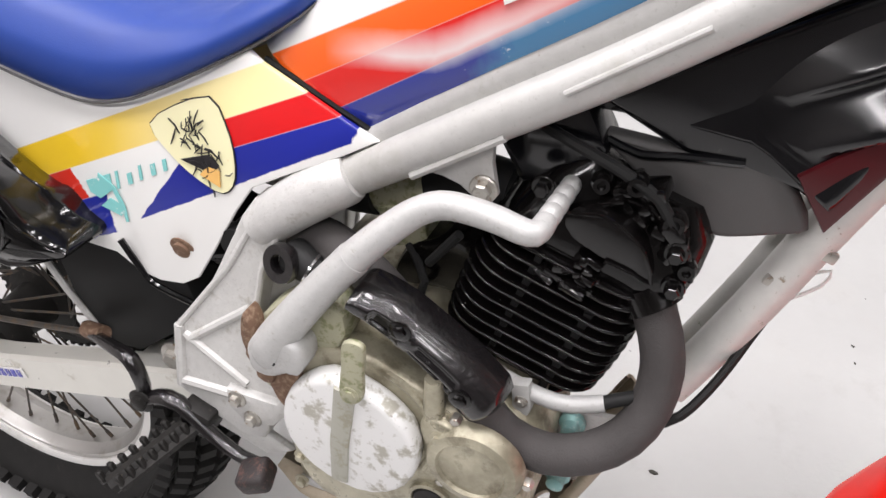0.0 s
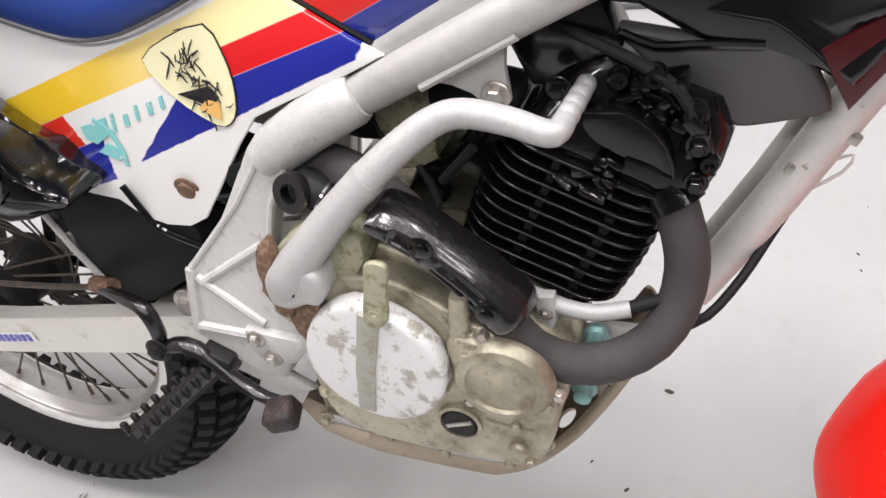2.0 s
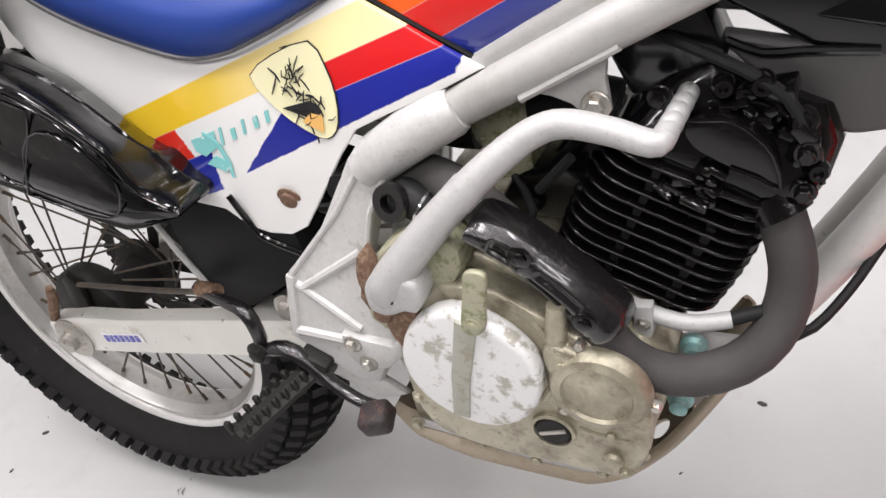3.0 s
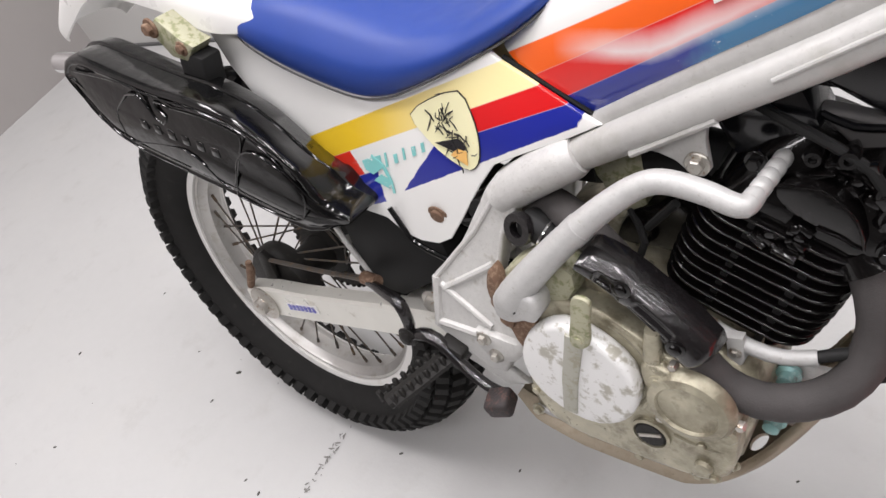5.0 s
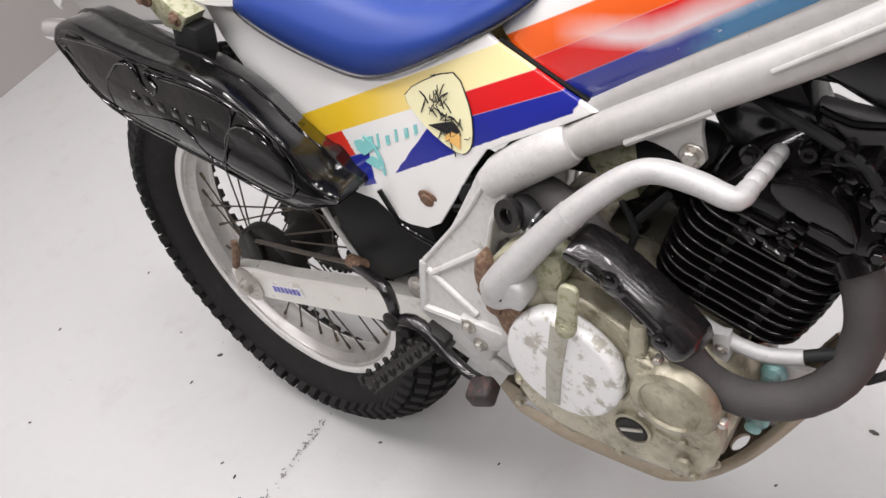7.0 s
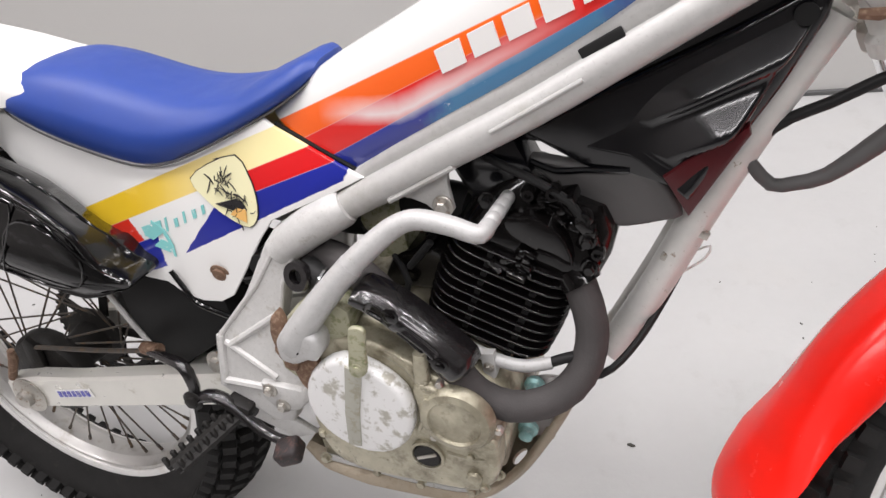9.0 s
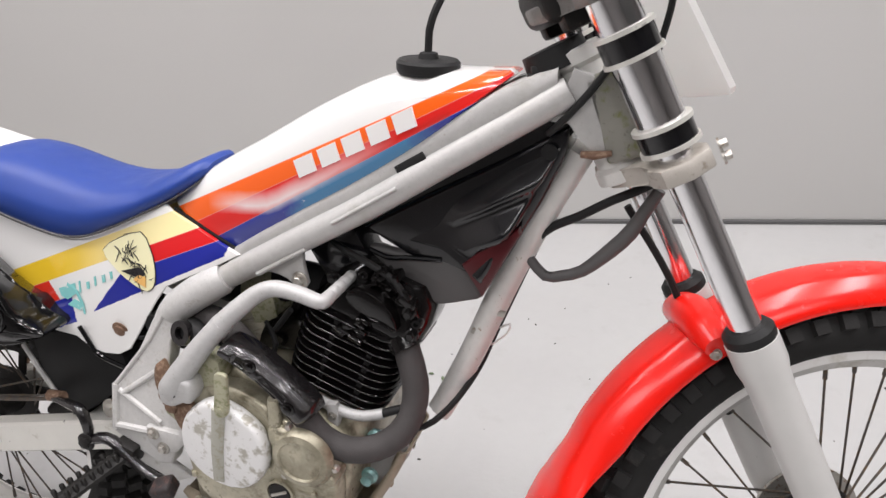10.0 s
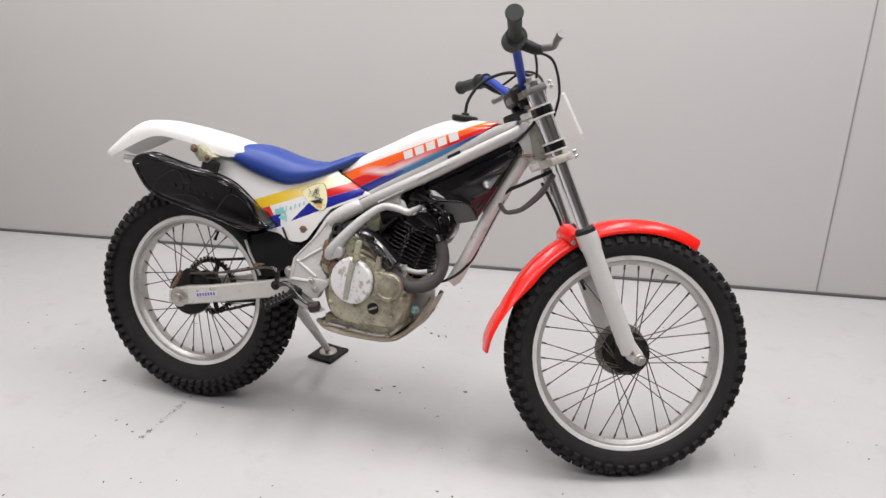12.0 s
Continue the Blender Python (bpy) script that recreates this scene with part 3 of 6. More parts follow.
def brake_and_sprocket():
    c = Matrix.Translation(REAR) @ Matrix.Rotation(radians(90), 4, "X")
    bm = turned([(0.070, 0.030), (0.072, 0.034), (0.072, 0.052), (0.066, 0.060), (0.030, 0.064), (0.028, 0.072), (0.014, 0.074)], c, 32)
    part("brake_drum", bm, DARKHUB, rear_wheel, "black rear brake drum")
    bm = bmesh.new()
    left = Matrix.Translation(REAR + Vector((0, 0.062, 0))) @ Matrix.Rotation(radians(90), 4, "X")
    turned([(0.090, -0.003), (0.090, 0.003), (0.078, 0.003), (0.078, -0.003)], left, 48, bm, True)
    for k in range(40):
        a = 2 * math.pi * k / 40
        block(0.009, 0.006, 0.008, left @ Matrix.Rotation(a, 4, "Z") @ pose(0.093, 0, 0, 90), 0.0015, bm, 1)
    for k in range(5):
        a = 2 * math.pi * k / 5
        block(0.050, 0.018, 0.005, left @ Matrix.Rotation(a, 4, "Z") @ pose(0.056, 0, 0), 0.002, bm, 1)
    part("sprocket", bm, DARKHUB, rear_wheel, "dark toothed rear sprocket")
    bm = bmesh.new()
    turned([(0.075, 0.0), (0.075, 0.004), (0.045, 0.004), (0.045, 0.0)], TURN_FORK @ Matrix.Translation(FRONT + Vector((0, 0.052, 0))) @ Matrix.Rotation(radians(90), 4, "X"), 36, bm, True)
    part("brake_disc", bm, STEEL, front_wheel, "thin steel brake disc")
    hub = TURN_FORK @ Matrix.Translation(FRONT) @ Matrix.Rotation(radians(90), 4, "X")
    for h in (-0.030, -0.018, -0.006, 0.006, 0.018):
        part("hub_fin", turned([(0.030, h), (0.058, h), (0.060, h + 0.002), (0.058, h + 0.005), (0.030, h + 0.005)], hub, 30), DARKHUB, front_wheel)


brake_and_sprocket()


def valve(at, axis, owner):
    part("valve", tube([at, at + axis * 0.02, at + axis * 0.034], [0.004, 0.004, 0.0055], 8, False), HOSE, owner, "black valve stem and cap")


a = radians(118)
valve(TURN_FORK @ (FRONT + Vector((0.245 * math.cos(a), 0, 0.245 * math.sin(a)))), (TURN_FORK.to_3x3() @ Vector((-math.cos(a), -0.1, -math.sin(a)))).normalized(), front_wheel)
a = radians(72)
valve(REAR + Vector((0.212 * math.cos(a), 0, 0.212 * math.sin(a))), Vector((-math.cos(a), -0.1, -math.sin(a))), rear_wheel)


# ---- frame ----
def frame_parts():
    for s, word in ((-1, "right"), (1, "left")):
        y0, y1 = s * 0.064, s * 0.030
        bm = tube([(-0.120, y0 - s * 0.004, 0.659), (-0.06, y0, 0.6935), (0.02, y0, 0.7385), (0.11, s * 0.058, 0.788), (0.20, s * 0.050, 0.843), (0.338, y1, 0.926)], 0.0165, 14, True, 0.03, None, 0.85)
        spar = part("frame_spar", bm, FRAME, moto, "silver painted steel frame tube with rust specks")
        bm = bmesh.new()
        rings = []
        for x, low, high, y in ((-0.085, 0.688, 0.712, 0.056), (-0.02, 0.724, 0.753, 0.056), (0.03, 0.752, 0.783, 0.056), (0.12, 0.800, 0.834, 0.054), (0.20, 0.850, 0.887, 0.049), (0.27, 0.892, 0.930, 0.042), (0.325, 0.926, 0.952, 0.034)):
            rings.append([(x, s * (y - 0.020), low), (x, s * (y + 0.002), low), (x, s * (y + 0.005), low + 0.012), (x, s * (y + 0.005), high - 0.008), (x, s * (y + 0.002), high - 0.002), (x, s * (y - 0.004), high), (x, s * (y - 0.020), high)])
        skin(bm, rings)
        part("spar_flange", bm, FRAME, spar, "flat upper flange of the frame tube")
        # Raised bead and the engine mounting tab below it.
        bm = tube([(-0.034, s * 0.075, 0.693), (0.036, s * 0.073, 0.734)], 0.0034, 8, False)
        part("weld_bead", bm, FRAME, spar)
        part("weld_bead", tube([(0.075, s * 0.076, 0.771), (0.155, s * 0.069, 0.818)], 0.0022, 8, False), FRAME, spar)
        tab = prism([(-0.0326, 0.6925), (0.0257, 0.7250), (0.0249, 0.7074), (0.0290, 0.6820), (0.0235, 0.6740), (0.0150, 0.6735), (0.0064, 0.6800), (0.0, 0.6855), (-0.0141, 0.6905)], s * 0.064, s * 0.056, 0.002)
        part("engine_tab", tab, FRAME, spar, "welded engine mounting tab")
        part("bolt", bolt((0.0185, s * 0.064, 0.6865), (0, s, 0), 0.0072, 0.009), STEEL, spar, "zinc hexagon bolt")
    bm = turned([(0.026, -0.075), (0.031, -0.073), (0.031, -0.060), (0.026, -0.055), (0.026, 0.055), (0.031, 0.060), (0.031, 0.073), (0.027, 0.075)], Matrix.Translation((0.366, 0, 0.898)) @ Matrix.Rotation(-RAKE, 4, "Y"), 24)
    head = part("head_tube", bm, TUBEPAINT, moto, "grey steering head with mossy stains")
    for s in (-1, 1):
        bm = prism([(0.318, 0.893), (0.340, 0.950), (0.362, 0.942), (0.374, 0.890), (0.378, 0.866), (0.362, 0.861), (0.346, 0.880), (0.337, 0.892)], s * 0.022, s * 0.033, 0.003)
        part("head_gusset", bm, FRAME, head, "silver gusset plate at the steering head")
    bm = block(0.040, 0.066, 0.094, Matrix.Translation((0.383, 0, 0.901)) @ Matrix.Rotation(radians(-20), 4, "Y"), 0.005, None, 3)
    part("head_casting", bm, MOSSY_SHADE, head, "grey box casting of the steering head, shade in its colour, with green moss")
    for s in (-1, 1):
        y = 0.008 if s < 0 else 0.046
        bm = tube([(0.345, y - s * 0.008, 0.850), (0.3007, y, 0.7652), (0.2587, y, 0.6708), (0.2224, y, 0.5819), (0.1828, y, 0.4958), (0.172, y - 0.004, 0.478)], 0.0170, 14, True, 0.03)
        tubeob = part("down_tube", bm, TUBEPAINT, moto, "silver painted down tube with rust spots")
        for x, z in ((0.262, 0.655), (0.272, 0.645), (0.240, 0.615)):
            part("tab", block(0.012, 0.006, 0.009, pose(x - 0.012, y + s * 0.012, z, 0, 20, 0), 0.0015), STEEL, tubeob, "small rusty welded tab")
    part("rust_scab", bm=tube([(0.352, -0.034, 0.861), (0.366, -0.035, 0.861), (0.384, -0.034, 0.864)], [0.004, 0.005, 0.003], 8, False), material=RUSTY, parent=head, label="rusty weld under the steering head")


frame_parts()


def pivot_plate(s):
    """Cast plate round the swing arm pivot, with raised ribs; it leans in towards the seat."""
    y0, y1 = s * 0.114, s * 0.088
    lean_in = -s * 0.17

    def out(z):
        return y0 + lean_in * (z - 0.45)
    outline = [(-0.158, 0.652), (-0.120, 0.666), (-0.096, 0.664), (-0.104, 0.652), (-0.146, 0.630), (-0.166, 0.590), (-0.176, 0.560), (-0.190, 0.505), (-0.186, 0.488), (-0.164, 0.470), (-0.158, 0.455), (-0.172, 0.430), (-0.182, 0.402), (-0.205, 0.398), (-0.245, 0.416), (-0.278, 0.434), (-0.282, 0.470), (-0.272, 0.510), (-0.240, 0.540), (-0.218, 0.578), (-0.190, 0.630), (-0.176, 0.648)]
    ob = part("pivot_plate", prism(outline, y0, y1, 0.004, None, 3, lean_in, 0.45), CAST, moto, "silver painted cast frame plate at the swing arm pivot")
    bm = bmesh.new()
    for a, b, r in (((-0.166, 0.644), (-0.207, 0.580), 0.0032), ((-0.207, 0.580), (-0.268, 0.508), 0.0032), ((-0.268, 0.508), (-0.273, 0.440), 0.0055), ((-0.146, 0.636), (-0.172, 0.585), 0.0032), ((-0.172, 0.585), (-0.190, 0.500), 0.0032), ((-0.258, 0.495), (-0.186, 0.545), 0.0045), ((-0.262, 0.500), (-0.196, 0.462), 0.0045), ((-0.270, 0.446), (-0.170, 0.446), 0.0055)):
        tube([(a[0], out(a[1]), a[1]), (b[0], out(b[1]), b[1])], r, 8, False, 0.01, bm)
    part("rib", bm, CAST, ob, "raised casting ribs")
    lug = prism([(-0.215, 0.458), (-0.160, 0.456), (-0.148, 0.470), (-0.150, 0.446), (-0.168, 0.425), (-0.198, 0.416), (-0.216, 0.434)], s * 0.122, s * 0.110, 0.003)
    part("footrest_bracket", lug, CAST, ob, "silver footrest bracket")
    for x, z in ((-0.203, 0.450), (-0.190, 0.428)):
        part("bolt", bolt((x, s * 0.122, z), (0, s, 0), 0.0062, 0.007), STEEL, ob, "zinc bolt")
    part("pivot_nut", bolt((-0.284, s * 0.104, 0.462), (0, s, 0), 0.011, 0.010), STEEL, ob, "swing arm pivot nut")
    return ob


for s in (-1, 1):
    pivot_plate(s)
part("upper_joint", tube([(-0.178, -0.076, 0.618), (-0.158, -0.073, 0.634), (-0.128, -0.070, 0.655), (-0.094, -0.067, 0.6745), (-0.088, -0.066, 0.678)], [0.017, 0.022, 0.0225, 0.0205, 0.0178], 16, True, 0.02), CAST, moto, "cast sleeve joining plate and frame tube")
part("upper_joint", tube([(-0.178, 0.076, 0.618), (-0.158, 0.073, 0.634), (-0.128, 0.070, 0.655), (-0.094, 0.067, 0.6745), (-0.088, 0.066, 0.678)], [0.017, 0.022, 0.0225, 0.0205, 0.0178], 16, True, 0.02), CAST, moto, "cast sleeve joining plate and frame tube")
part("cross_tube", tube([(-0.20, -0.085, 0.60), (-0.20, 0.085, 0.60)], 0.016, 12, False), DARK, moto, "dark frame cross tube")


def swing_arm():
    bm = bmesh.new()
    for s in (-1, 1):
        rings = []
        for x, zb, zt in ((-0.700, 0.305, 0.345), (-0.640, 0.304, 0.362), (-0.560, 0.322, 0.376), (-0.34, 0.375, 0.428), (-0.26, 0.395, 0.445)):
            yo, yi = s * 0.104, s * 0.074
            c = 0.004
            rings.append([(x, yo, zb + c), (x, yo, zt - c), (x, yo - s * c, zt), (x, yi + s * c, zt), (x, yi, zt - c), (x, yi, zb + c), (x, yi + s * c, zb), (x, yo - s * c, zb)])
        skin(bm, rings)
    block(0.05, 0.16, 0.045, pose(-0.335, 0, 0.405, 0, -12, 0), 0.006, bm)
    arm = part("swing_arm", bm, ALLOY, moto, "square section alloy swing arm")
    for s in (-1, 1):
        bm = turned([(0.030, 0), (0.031, 0.003), (0.026, 0.006), (0.014, 0.007), (0.013, 0.016), (0.010, 0.018)], facing((-0.662, s * 0.104, 0.326), (0, s, 0)), 20)
        part("axle_cam", bm, STEEL, arm, "stained axle adjuster cam and nut")
        part("adjuster", tube([(-0.69, s * 0.100, 0.350), (-0.665, s * 0.102, 0.392), (-0.66, s * 0.103, 0.41)], [0.006, 0.007, 0.005], 8, False), RUSTY, arm, "rusty adjuster bolt")
    # Printed badge, kept as plain bars.
    m = pose(-0.565, -0.1052, 0.350, 0, -13.3, 0)
    part("badge", block(0.075, 0.0012, 0.014, m, 0.0), WHITEPRINT, arm, "white badge", smooth=False)
    bm = bmesh.new()
    for k in range(7):
        block(0.0062, 0.001, 0.010, m @ pose(-0.030 + 0.0098 * k, -0.0012, 0), 0.0, bm)
    part("badge_print", bm, BLUEPRINT, arm, "blue printed bars", smooth=False)
    return arm


swing_arm()


def chain():
    bm = bmesh.new()
    top = [(-0.66, 0.415), (-0.45, 0.452), (-0.25, 0.478)]
    low = [(-0.66, 0.233), (-0.48, 0.300), (-0.25, 0.410)]
    for line in (top, low):
        for (xa, za), (xb, zb) in zip(line, line[1:]):
            n = int(math.hypot(xb - xa, zb - za) / 0.0127)
            ang = -math.degrees(math.atan2(zb - za, xb - xa))
            for k in range(n):
                t = (k + 0.5) / n
                block(0.0125, 0.012 if k % 2 else 0.008, 0.009, pose(xa + (xb - xa) * t, 0.062, za + (zb - za) * t, 0, ang, 0), 0.002, bm, 1)
    part("chain", bm, DARKHUB, moto, "oily drive chain", kind="stuff")
    bm = prism(curve2([(-0.60, 0.285), (-0.50, 0.30), (-0.42, 0.325), (-0.42, 0.345), (-0.46, 0.352), (-0.58, 0.318)]), 0.048, 0.080, 0.003)
    part("chain_guide", bm, DARKHUB, moto, "black chain guide block")
    bm = tube([(-0.655, -0.075, 0.395), (-0.50, -0.085, 0.425), (-0.385, -0.100, 0.458)], 0.0035, 8)
    part("brake_rod", bm, SPOKE, moto, "thin dark rear brake rod")
    bm = prism(curve2([(-0.672, 0.320), (-0.648, 0.320), (-0.645, 0.40), (-0.668, 0.405)]), -0.079, -0.070, 0.002)
    part("brake_arm", bm, DARKHUB, moto, "black rear brake arm")


chain()


# ---- bodywork ----
def dome(n=15, p=0.62, q=0.85):
    """A half round section, from the right edge over the top to the left."""
    out = []
    for k in range(n):
        a = math.pi * k / (n - 1)
        c, s = math.cos(a), math.sin(a)
        out.append((-math.copysign(abs(c) ** p, c), abs(s) ** q))
    return out


def tank():
    st = [(-0.083, 0.712, -0.178, 0.768, 0.054), (-0.035, 0.742, -0.115, 0.812, 0.058), (0.03, 0.780, -0.03, 0.857, 0.060), (0.10, 0.820, 0.05, 0.900, 0.060), (0.17, 0.864, 0.125, 0.932, 0.058), (0.22, 0.899, 0.18, 0.941, 0.052), (0.25, 0.921, 0.23, 0.941, 0.043), (0.274, 0.938, 0.268, 0.942, 0.030)]
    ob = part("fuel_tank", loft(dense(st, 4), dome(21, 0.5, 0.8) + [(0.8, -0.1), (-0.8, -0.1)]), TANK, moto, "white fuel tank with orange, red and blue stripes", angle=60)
    c = facing((0.175, -0.008, 0.940), (0.05, 0, 1))
    cap = part("tank_cap", turned([(0.034, -0.004), (0.036, 0.0), (0.036, 0.008), (0.033, 0.011), (0.012, 0.012), (0.010, 0.018), (0.006, 0.019)], c, 28), HOSE, ob, "black rubber tank cap")
    part("breather_hose", tube([(0.175, -0.008, 0.955), (0.180, -0.004, 0.995), (0.21, 0.015, 1.045), (0.27, 0.04, 1.075), (0.34, 0.05, 1.072)], 0.0045, 8), HOSE, cap, "black breather hose")
    # Maker's lettering, kept as plain white blocks.
    for k in range(5):
        x = 0.038 + 0.0313 * k
        zc = 0.8335 + 0.0146 * k
        m = pose(x, 0, zc, 0, -25, 0)
        bm = bmesh.new()
        y = -0.0602 + 0.0004 * k
        vs = [bm.verts.new(m @ Vector((dx, y - dz * -0.05, dz))) for dx, dz in ((-0.0145, -0.0105), (0.0115, -0.0105), (0.0140, 0.0105), (-0.0120, 0.0105))]
        bm.faces.new(vs)
        ext = bmesh.ops.extrude_face_region(bm, geom=bm.faces[:])
        bmesh.ops.translate(bm, verts=[v for v in ext["geom"] if isinstance(v, bmesh.types.BMVert)], vec=(0, 0.02, 0))
        part("print_block", bm, WHITEPRINT, ob, "white printed block", smooth=False)
    bm = tube([(0.262, -0.034, 0.905), (0.292, -0.034, 0.926), (0.315, -0.030, 0.938)], 0.007, 8)
    part("tank_strap", bm, OLIVE, ob, "mossy tank strap")
    part("bolt", bolt((0.300, -0.026, 0.938), (0, 0, 1), 0.006, 0.012), HOSE, ob, "black strap bolt")
    return ob


tank()
part("rubber_pad", block(0.040, 0.004, 0.014, pose(0.169, -0.0565, 0.843, 0, -30, 0), 0.0015), HOSE, moto, "black rubber pad on the frame tube")

PANEL_SLOPE = 0.2
PANEL_EDGE = [(-0.176, 0.766), (-0.206, 0.758), (-0.238, 0.745), (-0.270, 0.733), (-0.300, 0.725), (-0.325, 0.724), (-0.380, 0.744), (-0.436, 0.770), (-0.500, 0.796), (-0.600, 0.778), (-0.560, 0.722), (-0.500, 0.664), (-0.440, 0.610), (-0.395, 0.574), (-0.360, 0.570), (-0.332, 0.568), (-0.306, 0.554), (-0.283, 0.550), (-0.258, 0.552), (-0.240, 0.562), (-0.222, 0.590), (-0.196, 0.632), (-0.178, 0.656), (-0.151, 0.669), (-0.094, 0.695), (-0.064, 0.7105), (-0.093, 0.7235), (-0.128, 0.7405), (-0.163, 0.757)]


def side_panel(s):
    flip = lambda bm: (bmesh.ops.scale(bm, vec=(1, -1, 1), verts=bm.verts), bm)[1] if s > 0 else bm
    ob = part("side_panel", flip(prism(PANEL_EDGE, -0.090, -0.084, 0.0025, None, 2, PANEL_SLOPE, 0.59)), PANEL, moto, "white side panel with yellow, red and blue stripes, decals torn")
    part("gap", flip(tube([(-0.165, -0.048, 0.758), (-0.120, -0.053, 0.737), (-0.066, -0.057, 0.711)], 0.0022, 6, False)), DARK, ob, "dark gap to the tank")
    bm = flip(bolt((-0.255, -0.089, 0.587), (0, -1, -0.2), 0.0085, 0.005, False))
    part("bolt", bm, RUSTY, ob, "rusty panel screw")
    return ob


def flat_on_panel(points, lift, thick=0.0008):
    """A thin sheet that lies on the right side panel."""
    bm = bmesh.new()
    vs = [bm.verts.new((x, -0.0905 - lift + PANEL_SLOPE * (z - 0.59), z)) for x, z in points]
    f = bm.faces.new(vs)
    ext = bmesh.ops.extrude_face_region(bm, geom=[f])
    bmesh.ops.translate(bm, verts=[v for v in ext["geom"] if isinstance(v, bmesh.types.BMVert)], vec=(0, thick, 0))
    return bm


panel = side_panel(-1)
side_panel(1)


def stickers():
    edge = [(-0.276, 0.697), (-0.250, 0.715), (-0.213, 0.727), (-0.199, 0.708), (-0.192, 0.685), (-0.192, 0.662), (-0.199, 0.650), (-0.212, 0.648), (-0.240, 0.661), (-0.262, 0.678)]
    shield = part("shield_sticker", flat_on_panel(curve2(edge, 0.02), 0.001), INK, panel, "cream shield sticker with black outline, worn", smooth=False)
    c = Vector((-0.231, 0.686))
    inner = [tuple(c + (Vector(p) - c) * 0.972) for p in edge]
    part("shield_field", flat_on_panel(curve2(inner, 0.02), 0.0018), STICKER, shield, "cream field", smooth=False)
    # The worn emblem, kept as plain dark shapes.
    rnd = random.Random(8)
    for k in range(58):
        t = rnd.random()
        x, z = -0.236 + 0.022 * t + rnd.gauss(0, 0.008), 0.708 - 0.044 * t + rnd.gauss(0, 0.006)
        a, n, w = rnd.uniform(0, math.pi), rnd.uniform(0.002, 0.008), rnd.uniform(0.0003, 0.0007)
        ux, uz = math.cos(a), math.sin(a)
        bend = rnd.uniform(-0.002, 0.002)
        pts = [(x - ux * n - uz * w, z - uz * n + ux * w), (x - ux * n, z - uz * n), (x - uz * (bend - w), z + ux * (bend - w)), (x + ux * n, z + uz * n), (x + ux * n - uz * w, z + uz * n + ux * w), (x - uz * (bend + w), z + ux * (bend + w))]
        part("emblem_stroke", flat_on_panel(pts, 0.0022 + 0.00004 * k), INK, shield, smooth=False)
    part("emblem_band", flat_on_panel([(-0.245, 0.672), (-0.214, 0.664), (-0.206, 0.672), (-0.216, 0.680)], 0.0034), INK, shield, smooth=False)
    part("emblem_base", flat_on_panel([(-0.226, 0.662), (-0.206, 0.654), (-0.206, 0.668), (-0.218, 0.670)], 0.0038), AMBER, shield, "amber print", smooth=False)
    # Torn teal badge and its lettering, kept as plain bars.
    for pts in ([(-0.356, 0.634), (-0.327, 0.645), (-0.326, 0.630), (-0.341, 0.620), (-0.352, 0.624)], [(-0.341, 0.613), (-0.319, 0.607), (-0.313, 0.616), (-0.330, 0.622)]):
        part("badge_print", flat_on_panel(pts, 0.001), TEALPRINT, panel, "torn teal badge", smooth=False)
    arc = [(-0.340, 0.644), (-0.322, 0.634), (-0.313, 0.617), (-0.311, 0.603), (-0.314, 0.603), (-0.317, 0.616), (-0.326, 0.631), (-0.341, 0.640)]
    part("badge_print", flat_on_panel(arc, 0.0016), TEALPRINT, panel, "torn teal badge", smooth=False)
    for k, (w, h) in enumerate(((0.0030, 0.016), (0.0050, 0.010), (0.0030, 0.013), (0.0050, 0.010), (0.0040, 0.010))):
        x0 = -0.320 + 0.0135 * k
        z0 = 0.632 + 0.0062 * k
        part("badge_bar", flat_on_panel([(x0, z0), (x0 + w, z0 + w * 0.4), (x0 + w - 0.001, z0 + w * 0.4 + h), (x0 - 0.001, z0 + h)], 0.001), TEALPRINT, panel, smooth=False)


stickers()


def seat():
    st = [(-0.540, 0.770, -0.542, 0.786, 0.050), (-0.515, 0.764, -0.512, 0.803, 0.072), (-0.470, 0.747, -0.470, 0.813, 0.080), (-0.413, 0.729, -0.413, 0.808, 0.082), (-0.345, 0.713, -0.337, 0.789, 0.081), (-0.300, 0.716, -0.300, 0.782, 0.079), (-0.262, 0.729, -0.262, 0.780, 0.076), (-0.222, 0.746, -0.214, 0.786, 0.070), (-0.192, 0.760, -0.186, 0.797, 0.064), (-0.162, 0.775, -0.153, 0.811, 0.057), (-0.134, 0.792, -0.128, 0.821, 0.047), (-0.119, 0.805, -0.115, 0.818, 0.032)]
    prof = [(-0.90, 0.0), (-0.97, 0.12), (-1.0, 0.30), (-0.985, 0.46), (-0.955, 0.55), (-0.91, 0.62), (-0.82, 0.78), (-0.66, 0.92), (-0.38, 0.985), (0, 1.0)]
    prof = prof + [(-u, v) for u, v in prof[-2::-1]]
    ob = part("seat", loft(dense(st, 4), prof), SEATBLUE, moto, "blue vinyl seat with a moulded ridge", angle=50)
    line = [(xb, -w * 0.93, zb - 0.002) for xb, zb, xt, zt, w in st]
    # The thin grey strip puts the shadow line below the seat into colour.
    part("seat_shadow_line", tube(line, 0.0012, 8), RUBBERGREY, ob, "dark grey strip painting the shadow line under the seat")
    return ob


seat()


